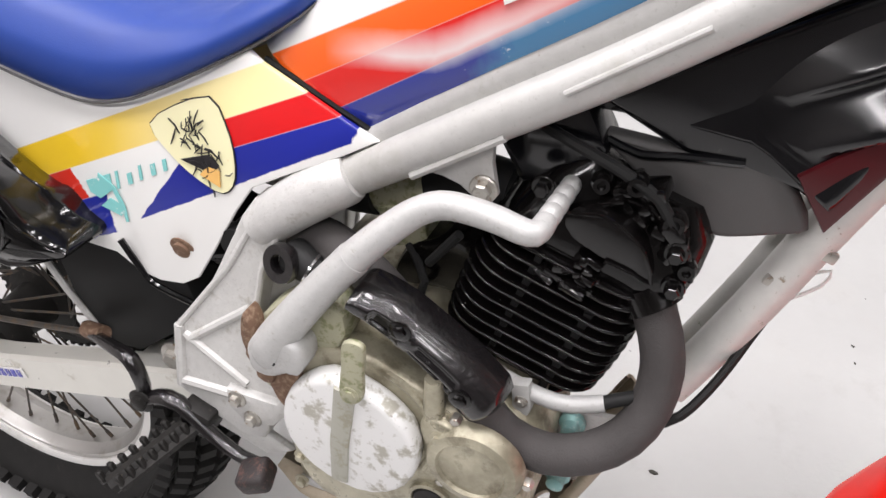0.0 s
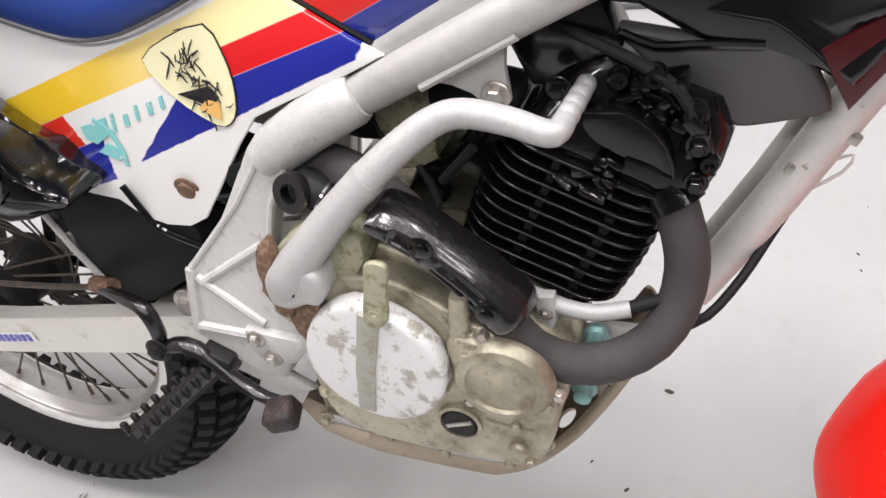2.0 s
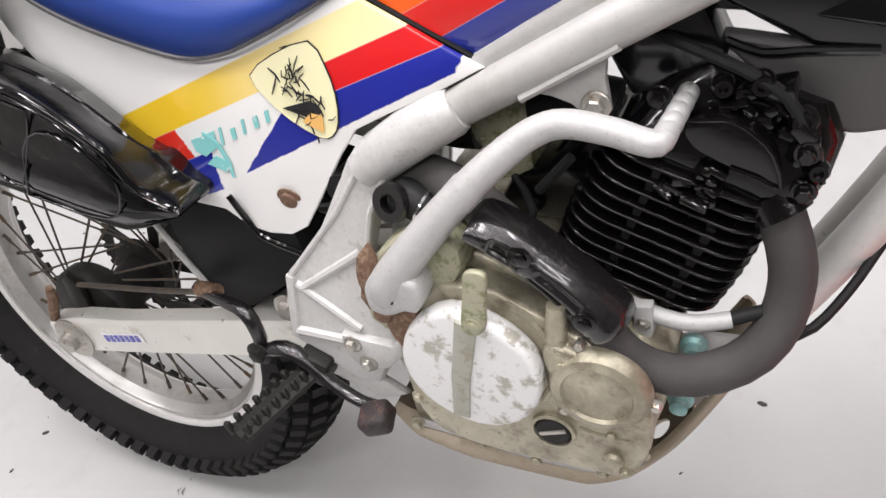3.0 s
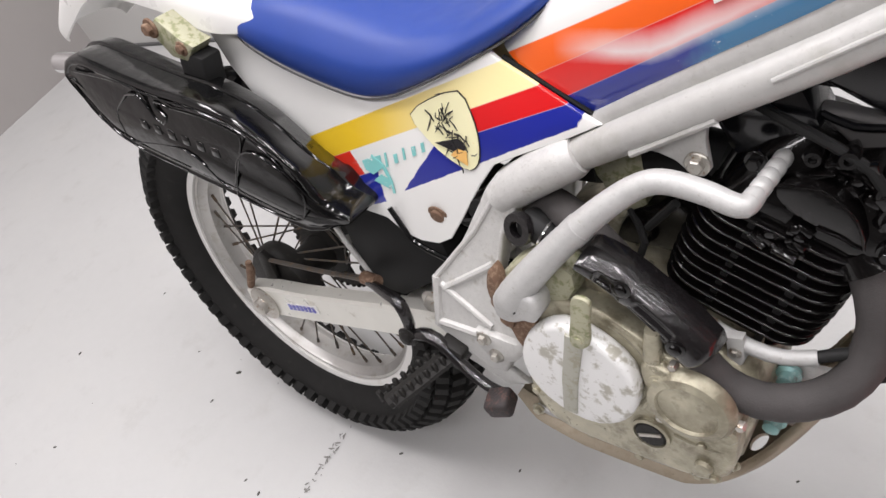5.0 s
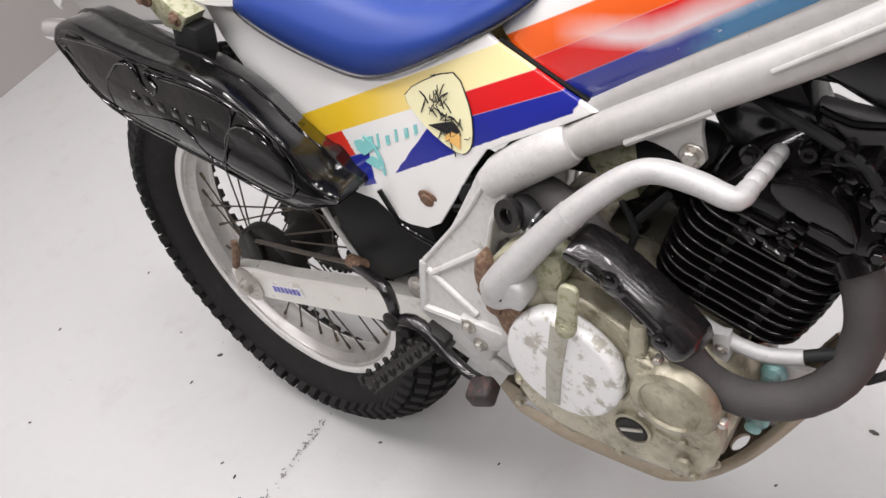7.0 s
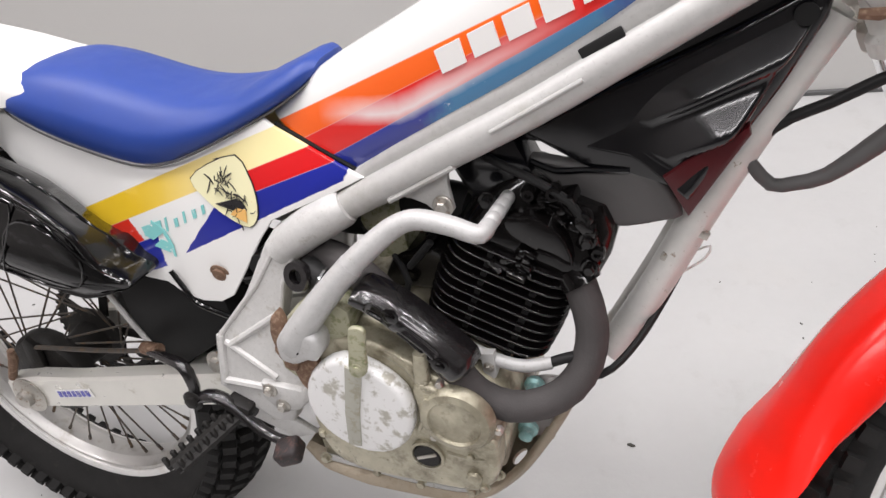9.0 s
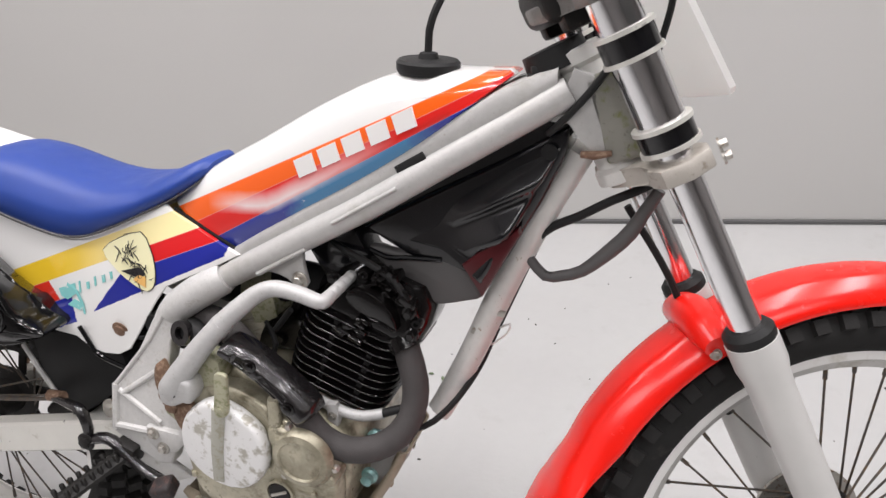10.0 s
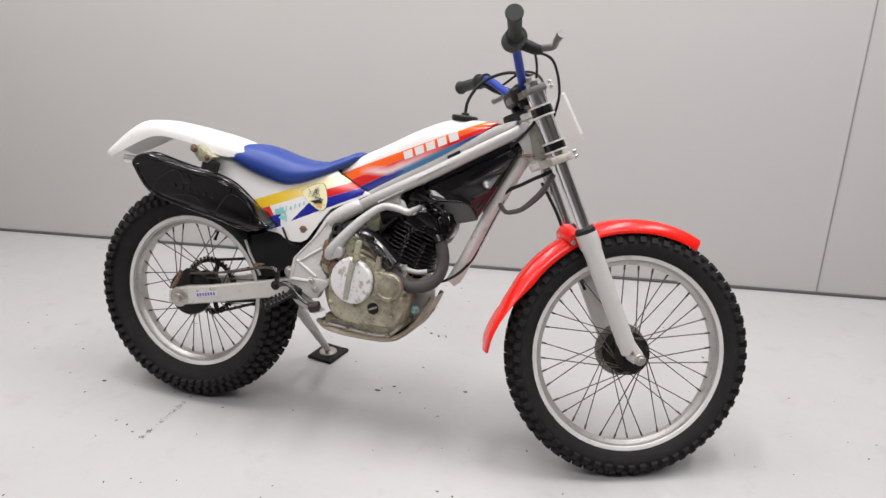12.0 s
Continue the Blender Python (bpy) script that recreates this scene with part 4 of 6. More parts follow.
def rear_mudguard():
    st = [(-0.470, 0.775, -0.470, 0.806, 0.074), (-0.549, 0.772, -0.549, 0.826, 0.078), (-0.620, 0.792, -0.629, 0.839, 0.079), (-0.700, 0.806, -0.715, 0.850, 0.079), (-0.765, 0.810, -0.790, 0.856, 0.078), (-0.815, 0.798, -0.850, 0.849, 0.076), (-0.870, 0.772, -0.908, 0.815, 0.072), (-0.940, 0.738, -0.972, 0.762, 0.064), (-0.962, 0.725, -0.992, 0.744, 0.056)]
    outer = dome(17, 0.55, 0.7)
    inner = [(u * 0.94, max(v - 0.10, 0.0)) for u, v in outer[::-1]]
    ob = part("rear_mudguard", loft(dense(st, 4), outer + inner), WHITE, moto, "white plastic rear mudguard with an upswept tail", angle=50)
    return ob


rear_mudguard()


def silencer():
    """Flat pressed steel silencer with a seam, on the right side."""
    edge = [(-0.806, 0.732), (-0.790, 0.755), (-0.749, 0.765), (-0.674, 0.750), (-0.601, 0.737), (-0.534, 0.730), (-0.469, 0.716), (-0.417, 0.690), (-0.385, 0.660), (-0.374, 0.628), (-0.359, 0.606), (-0.342, 0.597), (-0.342, 0.588), (-0.360, 0.582), (-0.400, 0.570), (-0.453, 0.578), (-0.519, 0.594), (-0.600, 0.609), (-0.713, 0.634), (-0.757, 0.658), (-0.793, 0.705)]
    out = curve2(edge, 0.014)
    c = Vector((-0.55, 0.66))

    def inset(full):
        """The outline drawn in by about so many metres, less at the thin front end."""
        res = []
        n = len(out)
        for i in range(n):
            a, b = Vector(out[i - 1]), Vector(out[(i + 1) % n])
            t = (b - a).normalized()
            nrm = Vector((-t.y, t.x))
            p = Vector(out[i])
            d = full * float(np.interp(p.x, (-0.41, -0.385, -0.365, -0.342), (1.0, 0.70, 0.30, 0.06)))
            if (c - p).dot(nrm) < 0:
                nrm = -nrm
            res.append(p + nrm * (d * (1.0 if nrm.y < -0.3 else 0.5) if full > 0.004 else d))
        return res

    def drawn_in(x):
        """How far the silencer curves in towards the frame at its front end."""
        t = min(max((x + 0.40) / 0.08, 0.0), 1.0)
        return 0.018 * t * t * (3 - 2 * t)

    rings = []
    for y, d in ((-0.080, 0.012), (-0.083, 0.004), (-0.088, 0.0), (-0.1075, 0.0), (-0.1085, -0.0030), (-0.1115, -0.0030), (-0.113, 0.0), (-0.130, 0.0015), (-0.145, 0.0030), (-0.1500, 0.0048), (-0.1525, 0.0080), (-0.1530, 0.0110), (-0.1518, 0.0140), (-0.1510, 0.0180), (-0.1520, 0.0260), (-0.1535, 0.036), (-0.155, 0.050)):
        ring = []
        for p in inset(d):
            middle = float(np.interp(p.x, (-0.80, -0.60, -0.45, -0.38, -0.30), (0.715, 0.675, 0.648, 0.618, 0.606)))
            fall = float(np.interp(p.x, (-0.80, -0.674, -0.601, -0.534, -0.469, -0.417, -0.385, -0.362, -0.342), (0.006, 0.006, 0.008, 0.013, 0.026, 0.046, 0.046, 0.018, 0.0)))
            upper = min(max((p.y - middle) / 0.05, 0.0), 1.0)
            ring.append((p.x, y + drawn_in(p.x), p.y - fall * upper * min(max((y + 0.152) / 0.070, 0.0), 1.0)))
        rings.append(ring)
    ob = part("silencer", skin(bmesh.new(), rings), BLACK, moto, "glossy black painted pressed steel silencer, dented", angle=50)
    ribs = (([(-0.770, 0.742), (-0.674, 0.737), (-0.601, 0.723), (-0.534, 0.716), (-0.472, 0.703), (-0.425, 0.680), (-0.395, 0.646), (-0.375, 0.618), (-0.350, 0.598)], 0.0013),
            ([(-0.661, 0.720), (-0.705, 0.690), (-0.711, 0.664), (-0.700, 0.648), (-0.583, 0.652), (-0.527, 0.610), (-0.505, 0.620), (-0.459, 0.684), (-0.466, 0.696), (-0.518, 0.708), (-0.575, 0.712)], 0.0013),
            ([(-0.512, 0.600), (-0.485, 0.652), (-0.456, 0.672), (-0.420, 0.662), (-0.387, 0.627), (-0.403, 0.590), (-0.450, 0.588), (-0.512, 0.600)], 0.0013),
            ([(-0.782, 0.722), (-0.768, 0.686), (-0.744, 0.663), (-0.705, 0.642), (-0.657, 0.630), (-0.600, 0.621)], 0.0014),
            ([(-0.661, 0.720), (-0.638, 0.723), (-0.626, 0.714), (-0.617, 0.693), (-0.603, 0.687), (-0.592, 0.698), (-0.604, 0.708), (-0.600, 0.718), (-0.575, 0.712)], 0.0018))
    for line, r in ribs:
        part("pressed_rib", tube([(x, -0.1545 + drawn_in(x), z) for x, z in line], r, 8, True, 0.012), BLACK, ob, "raised pressed rib")
    # Embossed name, kept as plain raised bars.
    for k in range(6):
        part("embossed_bar", block(0.013, 0.003, 0.013, pose(-0.650 + 0.0265 * k, -0.155, 0.680 - 0.0038 * k, 0, 8, 0), 0.0013), BLACK, ob, "raised bar")
    part("tail_pipe", tube([(-0.785, -0.130, 0.738), (-0.806, -0.131, 0.738), (-0.838, -0.133, 0.738)], [0.015, 0.015, 0.0145], 16, False), CHROME, ob, "bare steel tail pipe")
    bm = prism([(-0.603, 0.800), (-0.630, 0.786), (-0.600, 0.752), (-0.572, 0.748), (-0.548, 0.768), (-0.570, 0.776)], -0.108, -0.078, 0.003)
    br = part("hanger_bracket", bm, OLIVE, ob, "mossy alloy silencer hanger")
    part("bolt", bolt((-0.617, -0.108, 0.788), (0, -1, 0), 0.008, 0.010), RUSTY, br, "rusty bolt")
    part("bolt", bolt((-0.572, -0.108, 0.765), (0, -1, 0), 0.006, 0.006), RUSTY, br, "rusty bolt")
    part("hanger_rubber", block(0.045, 0.03, 0.050, pose(-0.572, -0.092, 0.734, 0, 14, 0), 0.004), HOSE, ob, "black hanger rubber")
    part("stay_wire", tube([(-0.69, -0.04, 0.80), (-0.58, -0.07, 0.795)], 0.0016, 6, False), SPOKE, ob, "thin wire stay")
    bm = tube([(-0.330, -0.055, 0.585), (-0.27, -0.050, 0.572), (-0.22, -0.045, 0.572), (-0.17, -0.045, 0.595)], [0.030, 0.024, 0.021, 0.021], 14)
    part("joining_pipe", bm, BLACK, ob, "black exhaust joining pipe")


silencer()
bm = prism([(-0.430, 0.545), (-0.395, 0.560), (-0.335, 0.570), (-0.268, 0.548), (-0.262, 0.520), (-0.300, 0.470), (-0.355, 0.430), (-0.395, 0.430), (-0.425, 0.490)], -0.084, 0.070, 0.004)
part("inner_mudguard", bm, DARK, moto, "black plastic inner mudguard ahead of the rear wheel")
part("mudguard_edge", tube([(-0.448, -0.085, 0.532), (-0.430, -0.085, 0.492), (-0.393, -0.085, 0.432)], 0.004, 8, False), CAST, moto, "pale edge of the inner mudguard")
part("heat_strip", tube([(-0.318, -0.098, 0.588), (-0.300, -0.098, 0.553), (-0.286, -0.098, 0.542), (-0.245, -0.096, 0.528)], 0.0032, 8), BLACK, moto, "black bent stay beside the side panel")


# ---- front end ----
def on_fork(k, c=0.03, y=0.0):
    """A point k metres up the steering axis from the head's middle, c ahead of it."""
    return HEAD + AXIS * k + FWD * c + Vector((0, y, 0))


def fork_leg(s):
    y = s * 0.088
    low, top = on_fork(-0.615, 0.03, y), on_fork(-0.275, 0.03, y)
    line = [low, low.lerp(top, 0.10), low.lerp(top, 0.80), low.lerp(top, 0.86), low.lerp(top, 0.90), top]
    bm = tube(line, [0.021, 0.0235, 0.0245, 0.0255, 0.0285, 0.0285], 20, False)
    leg = part("fork_slider", steered(bm), SLIDER, moto, "grey painted fork slider")
    ax = Vector((FRONT.x, y, FRONT.z))
    bm = tube([low + AXIS * 0.028, (low + AXIS * 0.012).lerp(ax, 0.6), ax], [0.022, 0.022, 0.019], 14, False, 0.01, None, 0.8)
    part("axle_lug", steered(bm), SLIDER, leg, "grey axle lug")
    part("axle_nut", steered(bolt(ax + Vector((0, s * 0.016, 0)), (0, s, 0), 0.010, 0.014)), STEEL, leg, "axle nut and washer")
    part("pinch_bolt", steered(bolt(low + Vector((0.0, s * 0.012, 0.004)), (0, s, 0), 0.006, 0.014)), STEEL, leg, "pinch bolt")
    bm = tube([top, top + AXIS * 0.010, top + AXIS * 0.016], [0.0275, 0.0275, 0.022], 20, False)
    part("dust_seal", steered(bm), HOSE, leg, "black rubber dust seal")
    bm = tube([top + AXIS * 0.005, on_fork(0.140, 0.03, y)], 0.0178, 20, False)
    part("stanchion", steered(bm), CHROME, leg, "chromed fork tube")
    bm = tube([on_fork(-0.035, 0.03, y), on_fork(0.115, 0.03, y)], 0.0245, 22, False)
    part("fork_sleeve", steered(bm), CHROME, leg, "polished fork sleeve")
    for k0, k1 in ((-0.046, -0.023), (0.048, 0.074)):
        part("rubber_band", steered(tube([on_fork(k0, 0.03, y), on_fork(k1, 0.03, y)], 0.0285, 22, False)), AIRBOX, leg, "black rubber band")
        for k in (k0, k1):
            part("band_ring", steered(tube([on_fork(k - 0.0022, 0.03, y), on_fork(k + 0.0022, 0.03, y)], 0.0308, 22, False)), ALLOY, leg, "pale alloy ring")
    part("fork_cap", steered(bolt(on_fork(0.138, 0.03, y), AXIS, 0.013, 0.016)), STEEL, leg, "fork top cap")
    return leg


fork_legs = [fork_leg(s) for s in (-1, 1)]


def yoke(k, name, thick):
    bm = bmesh.new()
    m = Matrix.Translation(HEAD + AXIS * k) @ Matrix.Rotation(-RAKE, 4, "Y")
    edge = [(0.024, 0.022), (0.040, 0.050), (0.058, 0.066), (0.064, 0.088), (0.056, 0.112), (0.030, 0.119), (0.004, 0.112), (-0.003, 0.088), (0.004, 0.064), (-0.012, 0.042), (-0.026, 0.022)]
    edge = edge + [(x, -y) for x, y in edge[::-1]]
    lo = [bm.verts.new(m @ Vector((x, y, -thick / 2))) for x, y in edge]
    hi = [bm.verts.new(m @ Vector((x, y, thick / 2))) for x, y in edge]
    n = len(edge)
    faces = [bm.faces.new(lo[::-1]), bm.faces.new(hi)] + [bm.faces.new((lo[i], lo[(i + 1) % n], hi[(i + 1) % n], hi[i])) for i in range(n)]
    bmesh.ops.bevel(bm, geom=list({e for f in faces[:2] for e in f.edges}), offset=0.004, segments=2, affect="EDGES", profile=0.5)
    ob = part(name, steered(bm), DULLYOKE if k > 0 else YOKECAST, moto, "dull cast alloy fork yoke")
    for s in (-1, 1):
        for h in (-0.3, 0.3):
            p = HEAD + AXIS * (k + h * thick) + FWD * 0.066 + Vector((0, s * 0.105, 0))
            part("pinch_bolt", steered(bolt(p, (FWD + Vector((0, s * 0.4, 0))).normalized(), 0.0050, 0.009)), STEEL, ob, "pinch bolt")
    return ob


yoke(-0.070, "lower_yoke", 0.021)
yoke(0.118, "upper_yoke", 0.018)
part("steering_nut", steered(bolt(HEAD + AXIS * 0.132, AXIS, 0.014, 0.014)), STEEL, moto, "steering stem nut")
part("head_cover", tube([HEAD + AXIS * 0.066, HEAD + AXIS * 0.090], [0.036, 0.034], 20, False), HOSE, moto, "black steering bearing cover")


def front_mudguard():
    """Red plastic arch close over the tyre, with a flap that flares wide at its rear end."""
    rings = []
    n = 72
    for i in range(n + 1):
        t = i / n
        a = radians(62 + (183.5 - 62) * t)
        deg = math.degrees(a)
        r = float(np.interp(deg, (62, 95, 130, 155, 165, 172, 178, 183.5), (0.365, 0.362, 0.364, 0.367, 0.375, 0.388, 0.398, 0.400)))
        w = float(np.interp(deg, (62, 67, 98, 130, 158, 166, 176, 181, 183.5), (0.030, 0.039, 0.046, 0.049, 0.051, 0.060, 0.058, 0.048, 0.034)))
        flat = float(np.interp(deg, (62, 150, 166, 187), (1, 1, 0.25, 0.1)))
        d = Vector((math.cos(a), 0, math.sin(a)))
        ring = []
        for u, h in ((-1.0, -0.030), (-1.03, -0.026), (-1.0, -0.020), (-0.88, -0.008), (-0.62, 0.001), (-0.55, 0.0045), (-0.3, 0.0065), (0, 0.007), (0.3, 0.0065), (0.55, 0.0045), (0.62, 0.001), (0.88, -0.008), (1.0, -0.020), (1.03, -0.026), (1.0, -0.030), (0.94, -0.024), (0.6, -0.005), (0, 0.002), (-0.6, -0.005), (-0.94, -0.024)):
            inner = abs(u) in (0.94, 0.6) and h < -0.004 or (u == 0 and h < 0.005)
            hh = h * flat - (0.004 * (1 - flat) if inner else 0)
            ring.append(FRONT + d * (r + hh) + Vector((0, u * w, 0)))
        rings.append(ring)
    ob = part("front_mudguard", steered(skin(bmesh.new(), rings)), RED, moto, "glossy red plastic front mudguard", angle=55)
    bm = tube([on_fork(-0.282, 0.000, -0.064), on_fork(-0.272, 0.002, -0.035), on_fork(-0.266, 0.004, 0), on_fork(-0.272, 0.002, 0.035), on_fork(-0.282, 0.000, 0.064)], [0.014, 0.021, 0.024, 0.021, 0.014], 18, True, 0.008)
    part("mount", steered(bm), RED, ob, "red moulded saddle between the fork legs")
    for s in (-1, 1):
        part("bolt", steered(bolt(on_fork(-0.290, -0.004, s * 0.062), (-0.4, s, 0), 0.0045, 0.006)), STEEL, ob, "mudguard bolt")
    return ob


front_mudguard()


def handlebar():
    half = [(0.300, 0.0, 1.010), (0.297, 0.055, 1.014), (0.286, 0.085, 1.026), (0.250, 0.160, 1.072), (0.232, 0.205, 1.083), (0.195, 0.358, 1.091)]
    line = [(x, -y, z) for x, y, z in half[::-1]] + half[1:]
    ob = part("handlebar", barred(tube(line, 0.0112, 14, True, 0.02)), BARBLUE, moto, "blue anodised handlebar")
    for s in (-1, 1):
        a, b = Vector((0.230, s * 0.225, 1.084)), Vector((0.193, s * 0.368, 1.092))
        line = [a.lerp(b, t) for t in (0, 0.03, 0.04, 0.10, 0.13, 0.5, 0.95, 0.98, 1.0)]
        part("grip", barred(tube(line, [0.021, 0.023, 0.023, 0.018, 0.0165, 0.0165, 0.0175, 0.021, 0.019], 18, False)), GRIP, ob, "black rubber grip")
        c = Vector((0.236, s * 0.205, 1.082))
        d = (b - a).normalized()
        perch = tube([c - d * 0.022, c + d * 0.022], 0.019, 14, False)
        tube([c, c + Vector((0.045, s * 0.012, -0.016)), c + Vector((0.060, s * 0.022, -0.020))], [0.016, 0.014, 0.011], 10, False, 0.01, perch)
        perch_ob = part("lever_perch", barred(perch), HOSE, ob, "black lever perch")
        p = c + Vector((0.062, s * 0.020, -0.014))
        lever = tube([p, p + Vector((0.014, s * 0.05, -0.008)), p + Vector((0.004, s * 0.11, -0.012)), p + Vector((0.006, s * 0.138, -0.006))], [0.009, 0.008, 0.0075, 0.010], 10)
        part("lever", barred(lever), LEVER, perch_ob, "grey alloy lever")
    c = Vector((0.230, -0.212, 1.083))
    part("throttle_housing", barred(tube([c + Vector((0, -0.026, 0)), c + Vector((0, 0.022, 0))], 0.027, 18, False)), GRIP, ob, "black twist grip housing")
    for s in (-1, 1):
        bm = block(0.034, 0.026, 0.062, Matrix.Translation((0.302, s * 0.040, 0.995)) @ Matrix.Rotation(-RAKE, 4, "Y"), 0.005)
        part("bar_clamp", barred(bm), DARKHUB, ob, "black handlebar clamp")
    part("bar_pad", barred(block(0.060, 0.110, 0.046, Matrix.Translation((0.300, 0, 1.000)) @ Matrix.Rotation(-RAKE, 4, "Y"), 0.014, None, 3)), DARKHUB, ob, "black clamp cover")
    # Control cables arch from the levers to the headstock.
    for pts in ([(0.29, -0.19, 1.07), (0.345, -0.16, 1.06), (0.385, -0.10, 1.00), (0.385, -0.06, 0.93)], [(0.285, 0.17, 1.065), (0.33, 0.10, 1.095), (0.365, 0.02, 1.06), (0.375, -0.03, 0.96)], [(0.245, -0.19, 1.075), (0.29, -0.12, 1.11), (0.335, -0.03, 1.085), (0.350, 0.02, 1.0)], [(0.29, 0.16, 1.06), (0.34, 0.09, 1.02), (0.37, 0.05, 0.96)]):
        part("cable", barred(tube(pts, 0.0036, 8)), HOSE, ob, "black control cable")
    return ob


handlebar()


def number_board():
    rnd = [(0.0, -0.105), (0.115, -0.110), (0.122, -0.095), (0.122, 0.095), (0.115, 0.110), (0.0, 0.115), (-0.004, 0.10), (-0.004, -0.10)]
    bm = bmesh.new()
    base = Vector((0.408, 0, 1.008))
    dn, nrm = Vector((0.50, 0, -0.866)), Vector((0.866, 0, 0.50))
    a = [bm.verts.new(base + dn * h + Vector((0, y * (0.80 if y > 0 else 0.60), 0)) + nrm * 0.004) for h, y in rnd]
    b = [bm.verts.new(base + dn * h + Vector((0, y * (0.80 if y > 0 else 0.60), 0)) - nrm * 0.003) for h, y in rnd]
    n = len(rnd)
    bm.faces.new(a), bm.faces.new(b[::-1])
    for i in range(n):
        bm.faces.new((a[i], b[i], b[(i + 1) % n], a[(i + 1) % n]))
    part("number_board", barred(bm), PLATE, moto, "plain white plastic front number board", smooth=False)


number_board()


def front_hoses():
    pts = [(0.428, 0, 0.826), (0.4075, 0, 0.8133), (0.3828, 0, 0.8005), (0.3483, 0, 0.7791), (0.3208, 0, 0.7648), (0.300, 0.002, 0.745), (0.288, 0.006, 0.720)]
    part("hose", tube(pts, 0.0052, 10), HOSE, moto, "black hose from fork to down tube")
    pts = [(0.283, 0.002, 0.735), (0.295, 0, 0.7193), (0.3129, 0, 0.7006), (0.3326, 0, 0.7033), (0.3563, 0, 0.7125), (0.387, 0, 0.7419), (0.4074, 0, 0.7664), (0.422, 0, 0.7944), (0.4345, 0, 0.818)]
    part("hose", tube(pts, [0.0055, 0.006, 0.0065, 0.0068, 0.0072, 0.009, 0.009, 0.0075, 0.007], 10), RUBBERGREY, moto, "thick black hose hanging in a loop")
    pts = [(0.298, 0.024, 0.730), (0.2742, 0.022, 0.671), (0.2465, 0.020, 0.601), (0.229, 0.012, 0.555), (0.208, -0.020, 0.521), (0.185, -0.052, 0.502), (0.163, -0.060, 0.492), (0.140, -0.062, 0.492)]
    wire = part("cable", tube(pts, 0.0042, 8), HOSE, moto, "black cable tied along the down tube")
    part("cable_tie", tube([(0.244, 0.014, 0.588), (0.264, 0.012, 0.608), (0.268, 0.014, 0.622), (0.254, 0.018, 0.612)], 0.0014, 6), WHITE, wire, "white wire tie")
    pts = [(0.400, 0.02, 0.79), (0.455, 0.03, 0.70), (0.505, 0.05, 0.58), (0.545, 0.08, 0.50)]
    part("brake_hose", tube(pts, 0.0045, 8), HOSE, moto, "black front brake hose")
    pts = [(0.316, -0.030, 0.880), (0.3306, -0.037, 0.8945), (0.357, -0.040, 0.9254), (0.378, -0.040, 0.955)]
    part("cable", tube(pts, 0.0040, 8), HOSE, moto, "black cable at the headstock")


front_hoses()


# ---- air box ----
def smooth_steps():
    """Depth of the flank against the way down it: two soft ridges, with the corners rubbed round."""
    d = np.linspace(-0.03, 0.14, 341)
    y = np.interp(d, (-0.014, -0.004, 0.0, 0.040, 0.0425, 0.046, 0.050, 0.078, 0.0805, 0.084, 0.088, 0.122), (0.022, 0.032, 0.034, 0.0620, 0.0625, 0.0545, 0.0540, 0.0720, 0.0725, 0.0635, 0.0630, 0.0780))
    k = np.exp(-(np.arange(-12, 13) / 2.2) ** 2)
    return d[12:-12], np.convolve(y, k / k.sum(), "valid")


STEPS_D, STEPS_Y = smooth_steps()


